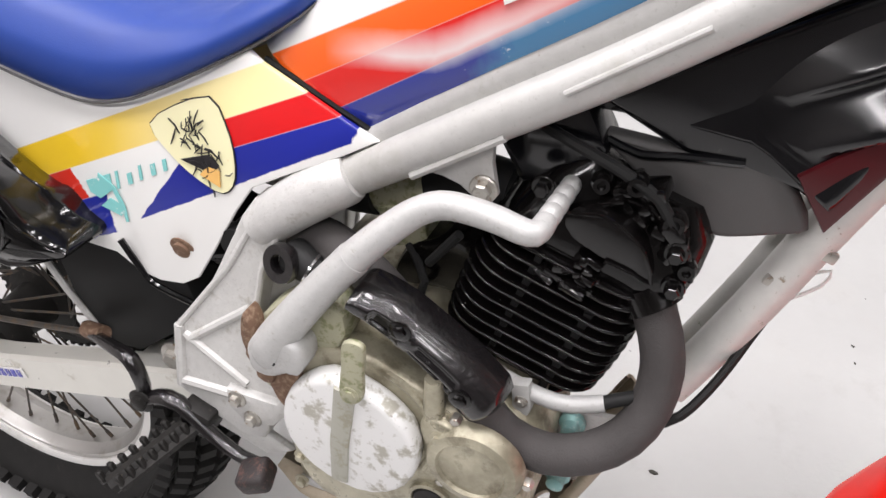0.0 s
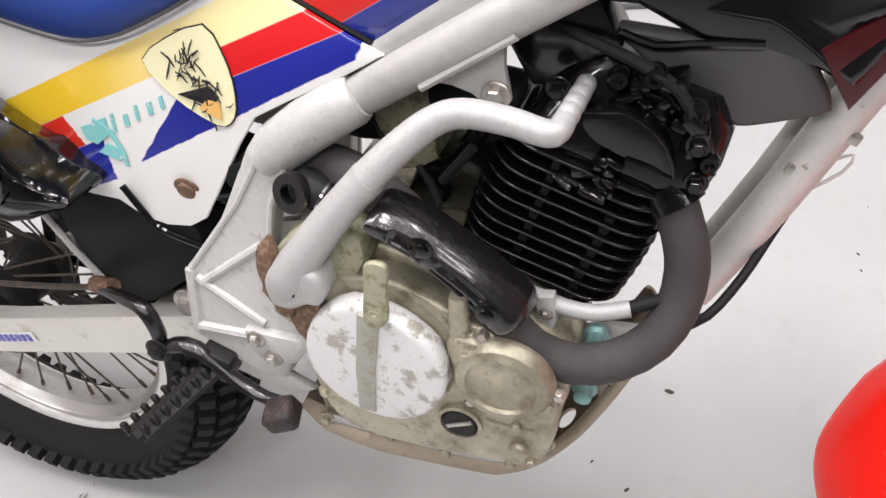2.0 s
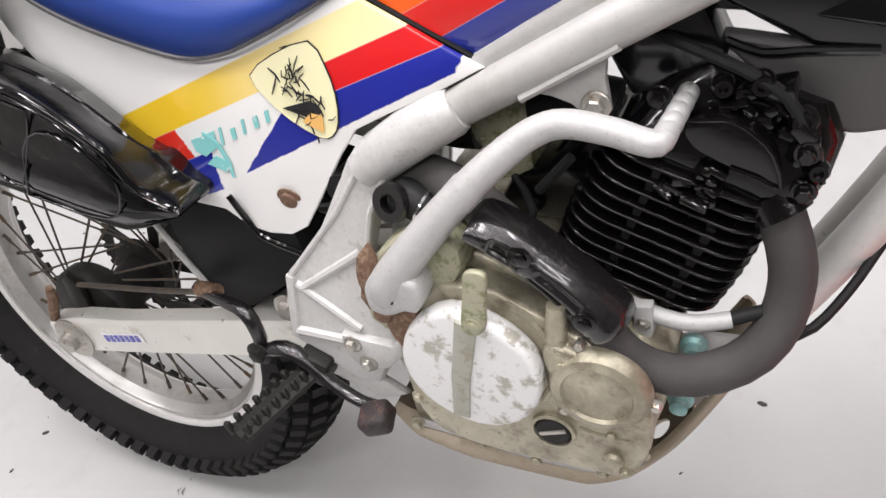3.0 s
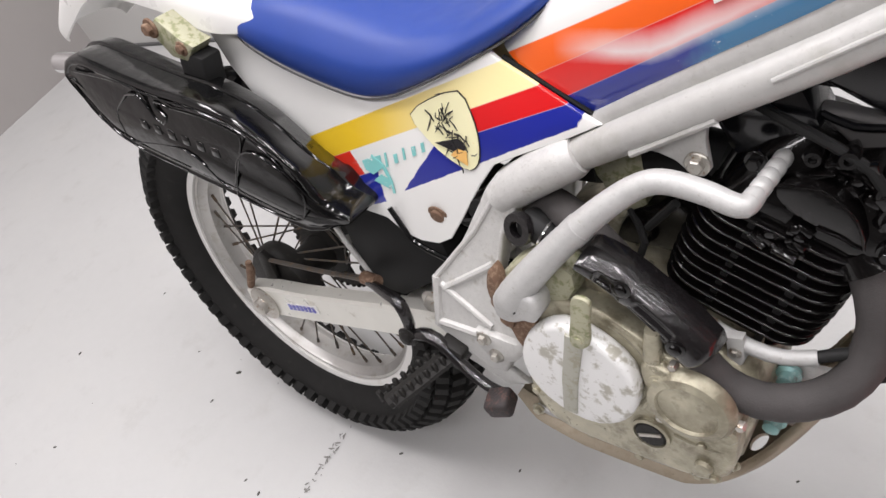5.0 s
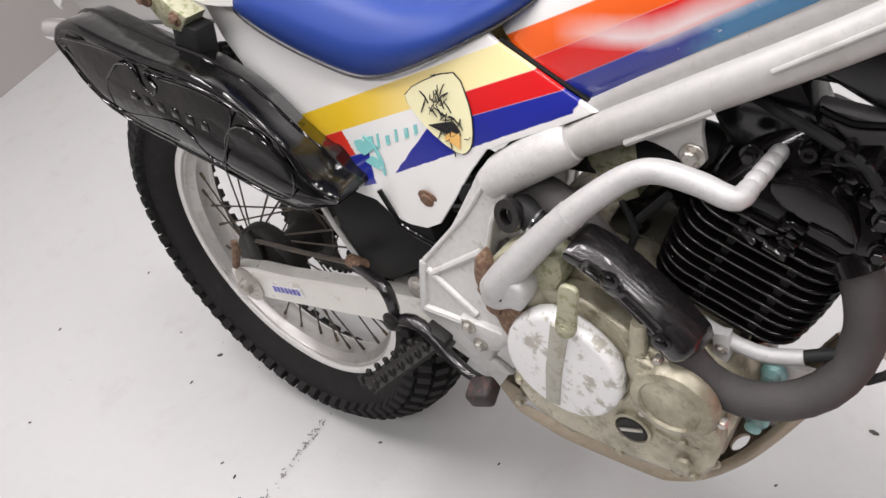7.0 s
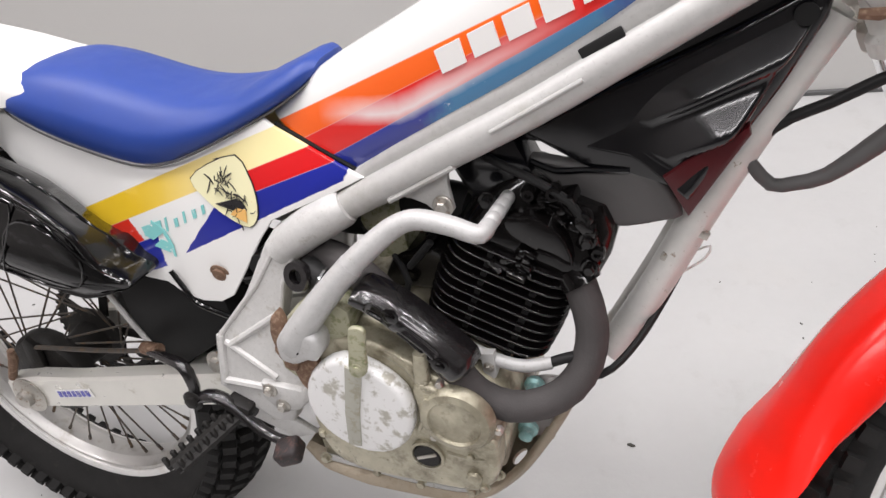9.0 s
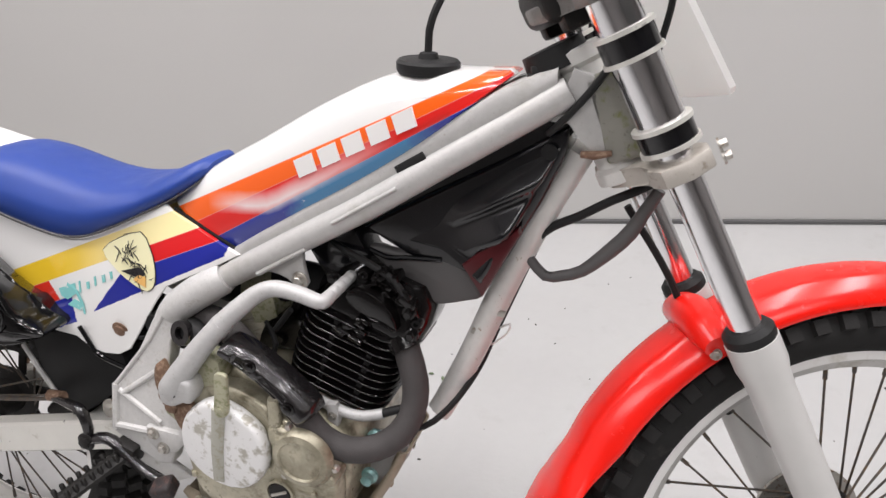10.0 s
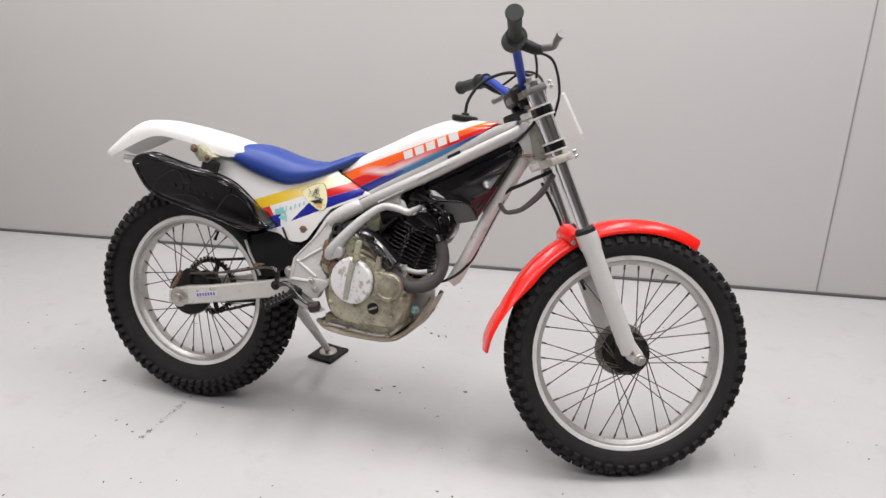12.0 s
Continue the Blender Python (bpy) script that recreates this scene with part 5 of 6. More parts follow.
def air_box():
    edge = [(0.088, 0.748), (0.133, 0.776), (0.266, 0.846), (0.338, 0.888), (0.335, 0.855), (0.310, 0.800), (0.272, 0.728), (0.244, 0.690), (0.225, 0.700), (0.150, 0.715)]
    ob = part("air_box", prism(edge, -0.022, 0.062, 0.007, None, 3), AIRBOX, moto, "glossy black plastic air box")
    # Moulded flank with two long stepped ridges.
    along, down = Vector((0.860, 0, 0.510)), Vector((0.510, 0, -0.860))
    rings = []
    for i in range(41):
        s = 0.290 * i / 40
        far = float(np.interp(s, (0, 0.05, 0.090, 0.115, 0.200, 0.288), (0.004, 0.038, 0.068, 0.122, 0.068, 0.012)))
        ring = []
        for j in range(61):
            d = -0.014 + (far + 0.014) * j / 60
            fade = min(max((s - 0.09) / 0.08, 0.0), 1.0)
            fade = fade * fade * (3 - 2 * fade)
            way = d * (1.15 - 0.9 * s)
            y = fade * float(np.interp(way, STEPS_D, STEPS_Y)) + (1 - fade) * float(np.interp(way, (-0.014, 0.0, 0.12), (0.024, 0.036, 0.066)))
            y -= 0.008 * max(0.0, (j - 55) / 5) ** 2 + 0.010 * max(0.0, (i - 37) / 3) ** 2
            y -= 0.024
            p = Vector((0.085, 0, 0.742)) + along * s + down * d
            ring.append((p.x, -y, p.z))
        ring += [(x, -0.014, z) for x, y, z in (ring[-1], ring[0])]
        rings.append(ring)
    part("moulded_flank", skin(bmesh.new(), rings), AIRBOX, ob, "glossy black flank with stepped ridges", angle=70)
    flap = curve2([(0.083, 0.723), (0.1019, 0.7235), (0.1526, 0.718), (0.1805, 0.721), (0.2175, 0.708), (0.2320, 0.690), (0.2400, 0.6715), (0.223, 0.6645), (0.190, 0.655), (0.176, 0.657), (0.1515, 0.674), (0.1273, 0.688), (0.103, 0.7095)], 0.012)
    part("splash_flap", prism(flap, -0.022, -0.004, 0.005, None, 3), RUBBERGREY, ob, "smooth dark grey splash flap")
    part("flap_lip", tube([(0.097, -0.022, 0.720), (0.121, -0.024, 0.7125), (0.146, -0.024, 0.715), (0.190, -0.022, 0.716)], 0.0032, 8), AIRBOX, ob, "black moulded lip")
    part("red_cover", prism([(0.2213, 0.7204), (0.2423, 0.7387), (0.288, 0.772), (0.290, 0.764), (0.2461, 0.6818)], -0.041, -0.025, 0.003), DARKRED, ob, "dark red plastic cover")
    part("hole", turned([(0.009, 0), (0.009, 0.002)], facing((0.318, -0.029, 0.860), (0, -1, 0)), 16), DARK, ob, "dark hole")


air_box()


# ---- engine ----
def engine():
    case = [(-0.176, 0.495), (-0.160, 0.548), (-0.118, 0.570), (-0.06, 0.560), (0.000, 0.530), (0.064, 0.500), (0.086, 0.470), (0.078, 0.400), (0.050, 0.348), (-0.120, 0.345), (-0.165, 0.385), (-0.176, 0.440)]
    body = part("engine", prism(curve2(case, 0.02), -0.098, 0.100, 0.008, None, 3), MAGNESIUM, moto, "oily grey-brown engine crankcase")
    # Right cover with its two round bosses.
    cover = [(-0.148, 0.462), (-0.140, 0.515), (-0.110, 0.545), (-0.060, 0.552), (-0.015, 0.535), (0.012, 0.520), (0.050, 0.505), (0.072, 0.470), (0.078, 0.400), (0.060, 0.360), (0.020, 0.352), (-0.100, 0.352), (-0.140, 0.385)]
    cov = part("right_cover", prism(curve2(cover, 0.016), -0.128, -0.097, 0.007, None, 3), MAGNESIUM, body, "dirty magnesium side cover, oil stained")
    edge = curve2([(-0.134, 0.468), (-0.122, 0.512), (-0.085, 0.540), (-0.045, 0.532), (-0.014, 0.505), (-0.008, 0.470), (-0.020, 0.435), (-0.050, 0.412), (-0.085, 0.412), (-0.118, 0.432)], 0.012)
    cl = part("clutch_cover", prism(edge, -0.150, -0.127, 0.007, None, 3), WORN, cov, "clutch cover worn to bare pale metal")
    bm = prism([(-0.090, 0.420), (-0.074, 0.420), (-0.068, 0.470), (-0.056, 0.530), (-0.075, 0.536), (-0.086, 0.470)], -0.153, -0.148, 0.0025)
    part("rib", bm, WORNDULL, cl, "dull raised rib")
    bm = turned([(0.043, 0), (0.043, 0.006), (0.038, 0.013), (0.030, 0.015), (0.028, 0.012), (0.0, 0.012)][:-1], facing((0.036, -0.127, 0.470), (0, -1, 0)), 30)
    rc = part("round_cover", bm, MAGNESIUM, cov, "round oil filter cover")
    for a in (110, 230, 350):
        p = (0.036 + 0.046 * math.cos(radians(a)), -0.124, 0.470 + 0.046 * math.sin(radians(a)))
        part("bolt", bolt(p, (0, -1, 0), 0.0048, 0.010, True, False), STEEL, rc, "small bolt")
    bm = turned([(0.0205, 0), (0.0205, 0.004), (0.0175, 0.005), (0.0168, 0.001), (0.006, 0.001)], facing((-0.005, -0.128, 0.403), (0, -1, 0)), 26)
    plug = part("filler_plug", bm, MAGNESIUM, cov, "ring of the oil plug")
    part("plug_core", turned([(0.0165, 0), (0.0165, 0.003), (0.0145, 0.005)], facing((-0.005, -0.128, 0.403), (0, -1, 0)), 24), DARKHUB, plug, "dark slotted plug")
    part("plug_slot", block(0.026, 0.003, 0.0045, pose(-0.005, -0.133, 0.404, 0, -25, 0), 0.001), STEEL, plug, "bright slot")
    bolts = [(-0.138, 0.402), (0.058, 0.366), (0.070, 0.475), (0.010, 0.510), (0.046, 0.412)]
    for x, z in bolts:
        part("bolt", bolt((x, -0.126, z), (0, -1, 0), 0.0048, 0.006), MAGNESIUM, cov, "cover bolt")
    for k, (x, z) in enumerate(((0.048, 0.380), (0.005, 0.490), (0.070, 0.440))):
        part("boss", turned([(0.010, 0), (0.0095, 0.030), (0.007, 0.033)], facing((x, -0.100, z), (0, -1, 0)), 14), MAGNESIUM, cov, "cast bolt boss")
    sump = [(-0.168, 0.352), (0.066, 0.362), (0.062, 0.340), (0.034, 0.314), (-0.034, 0.306), (-0.10, 0.309), (-0.165, 0.316)]
    sm = part("sump", prism(sump, -0.096, 0.085, 0.004), MAGNESIUM, body, "oily ribbed sump")
    part("case_flange", tube([(-0.166, -0.098, 0.3255), (-0.092, -0.099, 0.322), (-0.033, -0.099, 0.317), (0.0330, -0.098, 0.323), (0.066, -0.096, 0.360)], 0.0042, 8, True, 0.02), KICK, sm, "pale flange along the foot of the case")
    part("sump_rib", tube([(-0.150, -0.094, 0.345), (-0.06, -0.095, 0.341), (0.035, -0.095, 0.345)], 0.005, 8, False), MAGNESIUM, sm, "sump flange rib")
    for x, z in ((-0.163, 0.3255), (-0.0916, 0.322), (-0.0335, 0.317), (0.0327, 0.323), (0.0665, 0.3607)):
        part("bolt", bolt((x, -0.100, z), (0, -1, 0), 0.0055, 0.007), MAGNESIUM, sm, "sump bolt")
    # Clutch arm and gear shaft boss at the top rear.
    part("clutch_arm", prism(curve2([(-0.0575, 0.592), (-0.0410, 0.592), (-0.0430, 0.566), (-0.0448, 0.5434), (-0.0488, 0.5338), (-0.056, 0.5290), (-0.0646, 0.5310), (-0.0660, 0.5420), (-0.0620, 0.566)], 0.004), -0.159, -0.152, 0.0025), OLIVE, cov, "flat clutch release arm")
    part("bolt", bolt((-0.0555, -0.159, 0.5415), (0, -1, 0), 0.0048, 0.003), OLIVE, cov, "arm pivot bolt")
    bean = curve2([(-0.010, 0.500), (-0.004, 0.512), (0.010, 0.512), (0.026, 0.506), (0.030, 0.495), (0.014, 0.480), (0.002, 0.470), (-0.006, 0.480)], 0.006)
    part("cover_lobe", prism(bean, -0.137, -0.122, 0.006, None, 3), MAGNESIUM, cov, "swollen lobe above the round cover")
    part("bolt", bolt((0.0075, -0.137, 0.493), (0, -1, 0), 0.0050, 0.004), MAGNESIUM, cov, "cover bolt")
    part("tall_boss", tube([(0.001, -0.128, 0.514), (0.003, -0.130, 0.552)], [0.0095, 0.0075], 14, False), MAGNESIUM, cov, "tall round stub on the case")
    part("case_rib", tube([(-0.040, -0.126, 0.540), (-0.018, -0.127, 0.528), (-0.004, -0.127, 0.505), (-0.001, -0.127, 0.470), (-0.012, -0.127, 0.440)], 0.004, 8), MAGNESIUM, cov, "cast rib round the clutch")
    part("case_rib", tube([(0.018, -0.127, 0.412), (0.045, -0.127, 0.408), (0.070, -0.125, 0.412)], 0.0028, 8), MAGNESIUM, cov, "cast rib")
    part("breather_stub", tube([(0.000, -0.105, 0.520), (0.003, -0.108, 0.545)], 0.009, 12, False), MAGNESIUM, cov, "round stub on the case")
    part("gearbox_lump", prism(curve2([(-0.175, 0.49), (-0.165, 0.55), (-0.12, 0.592), (-0.075, 0.585), (-0.085, 0.545), (-0.135, 0.52), (-0.145, 0.48)], 0.015), -0.125, -0.09, 0.008), OLIVE, body, "mossy rear top of the engine case")
    part("gasket_mark", prism(curve2([(-0.150, 0.500), (-0.136, 0.525), (-0.118, 0.520), (-0.124, 0.490), (-0.136, 0.472)], 0.012), -0.137, -0.124, 0.003), RUSTY, body, "brown worn shaft boss")
    part("gasket_mark", prism(curve2([(-0.176, 0.52), (-0.160, 0.555), (-0.150, 0.545), (-0.160, 0.505)], 0.012), -0.130, -0.118, 0.003), RUSTY, body, "brown worn shaft boss")
    return body


engine = engine()


# Cylinder leaning forward, with thin fins.
TILT_CYL = Matrix.Translation((0.034, 0, 0.498)) @ Matrix.Rotation(radians(20), 4, "Y")


def rounded_box(cx, hx, hy, r, z, n=5):
    """A ring with rounded corners at a height."""
    out = []
    for sx, sy, a0 in ((1, 1, 0), (-1, 1, 90), (-1, -1, 180), (1, -1, 270)):
        for k in range(n):
            a = radians(a0 + 90 * k / (n - 1))
            out.append(Vector((cx + sx * (hx - r) + r * math.cos(a), sy * (hy - r) + r * math.sin(a), z)))
    return out


def cylinder():
    bm = bmesh.new()
    skin(bm, [[TILT_CYL @ v for v in rounded_box(0.002, 0.048, 0.042, 0.03, z)] for z in (-0.005, 0.150)])
    ob = part("cylinder", bm, ENGINE, engine, "black enamelled engine cylinder")
    for k in range(12):
        z = 0.006 + 0.0124 * k
        hx = 0.070 + 0.005 * math.sin(k / 11 * math.pi) - (0.012 if k < 2 else 0)
        hy = 0.066 - (0.010 if k < 2 else 0)
        bm = bmesh.new()
        skin(bm, [[TILT_CYL @ v for v in rounded_box(0.002, hx - d, hy - d, 0.034, z + h, 7)] for d, h in ((0.008, -0.0019), (0.0016, -0.0016), (0.0005, -0.0011), (0.0, 0.0), (0.0005, 0.0011), (0.0016, 0.0016), (0.008, 0.0019))])
        part("fin", bm, ENGINE, ob, angle=75)
    # Bars that paint shaded grooves across the right flank's fins, and the flat plates.
    for across, low, high, wide in ((-0.020, 0.006, 0.142, 0.006), (0.034, 0.006, 0.110, 0.007)):
        m = TILT_CYL @ Matrix.Translation((across, -0.0505, (low + high) / 2))
        part("groove_shade", block(wide, 0.020, high - low, m, 0.001), DARK, ob, "dull black bar painting a shaded groove between the fins")
    # Rough casting of the stud bosses in the middle of the flank.
    rnd = random.Random(5)
    for k in range(16):
        m = pose(0.086 + rnd.uniform(-0.018, 0.020), -0.062 + rnd.uniform(-0.004, 0.002), 0.630 + rnd.uniform(-0.015, 0.013), rnd.uniform(-20, 20), rnd.uniform(5, 40), rnd.uniform(-25, 25))
        part("casting_lug", block(rnd.uniform(0.007, 0.020), 0.012, rnd.uniform(0.003, 0.008), m, 0.0018), ENGINE, ob)
    # Head: narrow cover with a D shaped cap on its flank, bosses and a plug.
    bm = bmesh.new()
    skin(bm, [[TILT_CYL @ v for v in rounded_box(0.014 + dx, hx, hy, 0.025, z)] for z, hx, hy, dx in ((0.144, 0.070, 0.056, 0), (0.152, 0.074, 0.058, 0), (0.172, 0.072, 0.050, 0.004), (0.196, 0.066, 0.043, 0.006), (0.216, 0.052, 0.034, 0.004))])
    head = part("cylinder_head", bm, ENGINE, engine, "black enamelled cylinder head")
    cap = curve2([(0.080, 0.676), (0.097, 0.6816), (0.109, 0.6817), (0.124, 0.673), (0.138, 0.658), (0.145, 0.634), (0.130, 0.640), (0.111, 0.646), (0.085, 0.660)], 0.006)
    part("cam_cap", prism(cap, -0.0655, -0.040, 0.0015, None, 2), ENGINE, head, "D shaped black cam cover")
    part("cap_rim", tube([(x, -0.0662, z) for x, z in ((0.080, 0.680), (0.097, 0.6816), (0.109, 0.6817), (0.124, 0.673), (0.138, 0.658), (0.145, 0.634), (0.130, 0.640), (0.111, 0.646))], 0.0015, 8), ENGINE, head, "bright worn rim of the cover")
    for x, z, r in ((0.124, 0.701, 0.009), (0.152, 0.676, 0.010), (0.100, 0.698, 0.008), (0.166, 0.640, 0.008)):
        part("boss", turned([(r, 0), (r, 0.008), (r * 0.75, 0.012), (r * 0.4, 0.012), (r * 0.35, 0.008)], facing((x, -0.044, z), (0.1, -1, 0.1)), 16), ENGINE, head)
    for x, z in ((0.158, 0.655), (0.160, 0.625), (0.060, 0.690)):
        part("bolt", bolt((x, -0.052, z), (0, -1, 0), 0.006, 0.01), ENGINE, head, "black head bolt")
    part("head_bracket", prism([(0.140, 0.600), (0.150, 0.660), (0.163, 0.655), (0.168, 0.635), (0.166, 0.604), (0.156, 0.590)], -0.030, 0.03, 0.006), RUBBERGREY, head, "dark grey head stay")
    part("coil", block(0.075, 0.05, 0.050, pose(0.058, -0.008, 0.715, 0, -28, 0), 0.008), AIRBOX, head, "black coil block under the frame")
    rnd = random.Random(12)
    for k in range(22):
        x, z = rnd.uniform(0.105, 0.172), rnd.uniform(0.628, 0.700)
        if z > 0.80 - 0.62 * x or z < 0.755 - 0.85 * x:
            continue
        m = pose(x, -0.034 + rnd.uniform(-0.012, 0.004), z, rnd.uniform(-15, 15), rnd.uniform(-60, 60), rnd.uniform(-15, 15))
        part("casting_lug", block(rnd.uniform(0.008, 0.022), 0.022, rnd.uniform(0.005, 0.011), m, 0.002), ENGINE, head)
    for k in range(4):
        rim = [Vector((0.096 + 0.015 * k, -0.046, 0.692 - 0.004 * k)), Vector((0.126 + 0.012 * k, -0.050, 0.694 - 0.010 * k)), Vector((0.150 + 0.007 * k, -0.048, 0.672 - 0.014 * k))]
        part("head_fin", tube(rim, 0.0022, 8, True, 0.01), ENGINE, head)
    part("spark_lead", tube([(0.05, -0.030, 0.728), (0.08, -0.044, 0.722), (0.11, -0.050, 0.712), (0.14, -0.052, 0.695), (0.154, -0.052, 0.672)], 0.0045, 8), HOSE, head, "black spark plug lead")


cylinder()


def exhaust_front():
    pts = [(0.105, -0.020, 0.620), (0.138, -0.036, 0.614), (0.153, -0.046, 0.588), (0.160, -0.052, 0.570), (0.164, -0.056, 0.547), (0.161, -0.066, 0.517), (0.147, -0.080, 0.492), (0.121, -0.094, 0.477), (0.088, -0.104, 0.474), (0.056, -0.108, 0.487), (0.036, -0.110, 0.512), (0.010, -0.110, 0.548), (-0.030, -0.105, 0.588), (-0.080, -0.085, 0.612), (-0.130, -0.060, 0.612), (-0.175, -0.045, 0.595)]
    ob = part("header_pipe", tube(pts, 0.0172, 18, True, 0.012), PIPE, moto, "matt black coated exhaust header pipe")
    part("clamp_collar", tube([(0.140, -0.038, 0.612), (0.150, -0.044, 0.598)], 0.0225, 16, False), ENGINE, ob, "black header clamp")
    # Pressed guard over the bend: a crown, two recesses with ribs, and a rolled edge.
    line = rounded([(-0.064, 0, 0.610), (-0.045, 0, 0.603), (-0.027, 0, 0.593), (-0.008, 0, 0.578), (0.011, 0, 0.562), (0.029, 0, 0.543), (0.045, 0, 0.524)], 0.0016)
    n = len(line) - 1
    rings = []
    for i, p in enumerate(line):
        u = i / n
        d = (line[min(i + 1, n)] - line[max(i - 1, 0)]).normalized()
        up = Vector((-d.z, 0, d.x))
        half = float(np.interp(u, (0, 0.05, 0.25, 0.6, 0.92, 1), (0.011, 0.015, 0.017, 0.0195, 0.022, 0.017)))
        front, back = [], []
        for j in range(25):
            v = -1 + 2 * j / 24
            rise = 0.026 * (1 - abs(v) ** 3.0) + 0.003 * math.exp(-((abs(v) - 0.80) / 0.09) ** 2)
            for u0, u1, v0, v1, deep in ((0.13, 0.29, -0.45, 0.45, 0.005), (0.40, 0.78, -0.62, -0.10, 0.005), (0.42, 0.74, 0.06, 0.40, 0.003)):
                inside = min((u - u0) / 0.025, (u1 - u) / 0.025, (v - v0) / 0.12, (v1 - v) / 0.12)
                rise -= deep * min(max(inside, 0.0), 1.0)
            rise += 0.002 * math.exp(-((u - 0.345) / 0.03) ** 2) * (1 - abs(v)) - 0.010 * max(0.0, (u - 0.94) / 0.06) ** 2
            q = p + up * (half * v)
            front.append((q.x, -0.112 - rise, q.z))
            back.append((q.x, -0.100, q.z))
        rings.append(front + back[::-1])
    guard = part("heat_guard", skin(bmesh.new(), rings), GUARD, ob, "glossy black pressed heat guard with ribbed recesses", angle=75)
    for x, z, y in ((0.027, 0.546, -0.1385), (-0.020, 0.599, -0.138)):
        part("bolt", bolt((x, y, z), (0, -1, 0), 0.006, 0.005), ENGINE, guard, "black guard bolt")


exhaust_front()


def kick_lever():
    pts = [(-0.138, -0.136, 0.541), (-0.134, -0.140, 0.555), (-0.100, -0.132, 0.600), (-0.066, -0.121, 0.639), (-0.040, -0.110, 0.664), (-0.017, -0.102, 0.6815), (0.004, -0.098, 0.688), (0.036, -0.099, 0.6855), (0.058, -0.102, 0.6815), (0.0675, -0.101, 0.6805), (0.0705, -0.092, 0.6815)]
    bm = tube(pts, [0.0172, 0.0168, 0.0148, 0.0132, 0.0120, 0.0110, 0.0104, 0.0099, 0.0095, 0.0092, 0.0087], 18, True, 0.005)
    ob = part("kick_start", bm, KICK, moto, "silver painted folding kick start lever")
    line = [Vector((0.0700, -0.096, 0.6815)).lerp(Vector((0.0785, -0.038, 0.690)), k / 20) for k in range(21)]
    part("kick_pedal", tube(line, [0.0086 - k * 0.00006 - (0.0015 if k % 4 == 0 and k > 3 else 0.0) for k in range(21)], 16, False), KICK, ob, "ribbed kick pedal")
    bm = prism(curve2([(-0.1530, 0.5554), (-0.1550, 0.5400), (-0.1525, 0.5280), (-0.1385, 0.5240), (-0.1270, 0.5285), (-0.1190, 0.5330), (-0.1090, 0.5335), (-0.1025, 0.5463), (-0.1040, 0.5630), (-0.1180, 0.5700), (-0.1380, 0.5720)], 0.005), -0.152, -0.120, 0.006, None, 3)
    boss = part("kick_boss", bm, KICK, ob, "chunky kick start boss")
    part("kick_sleeve", tube([(-0.072, -0.1225, 0.632), (-0.063, -0.1195, 0.642)], 0.0141, 14, False), KICK, ob, "raised collar")
    part("worn_shaft", prism(curve2([(-0.1655, 0.5560), (-0.1595, 0.5780), (-0.1525, 0.5600), (-0.1565, 0.5390), (-0.1635, 0.5390)], 0.006), -0.142, -0.120, 0.003), RUSTY, ob, "brown worn kick shaft end")
    part("worn_shaft", prism(curve2([(-0.1535, 0.5280), (-0.1395, 0.5240), (-0.1435, 0.5060), (-0.1575, 0.5100)], 0.006), -0.142, -0.120, 0.003), RUSTY, ob, "brown worn kick shaft end")
    for x, z in ((-0.1290, 0.5440), (-0.1440, 0.5450)):
        part("pin", turned([(0.0022, 0), (0.0022, 0.001)], facing((x, -0.152, z), (0, -1, 0)), 10), DARK, boss, "dark pin hole")


kick_lever()


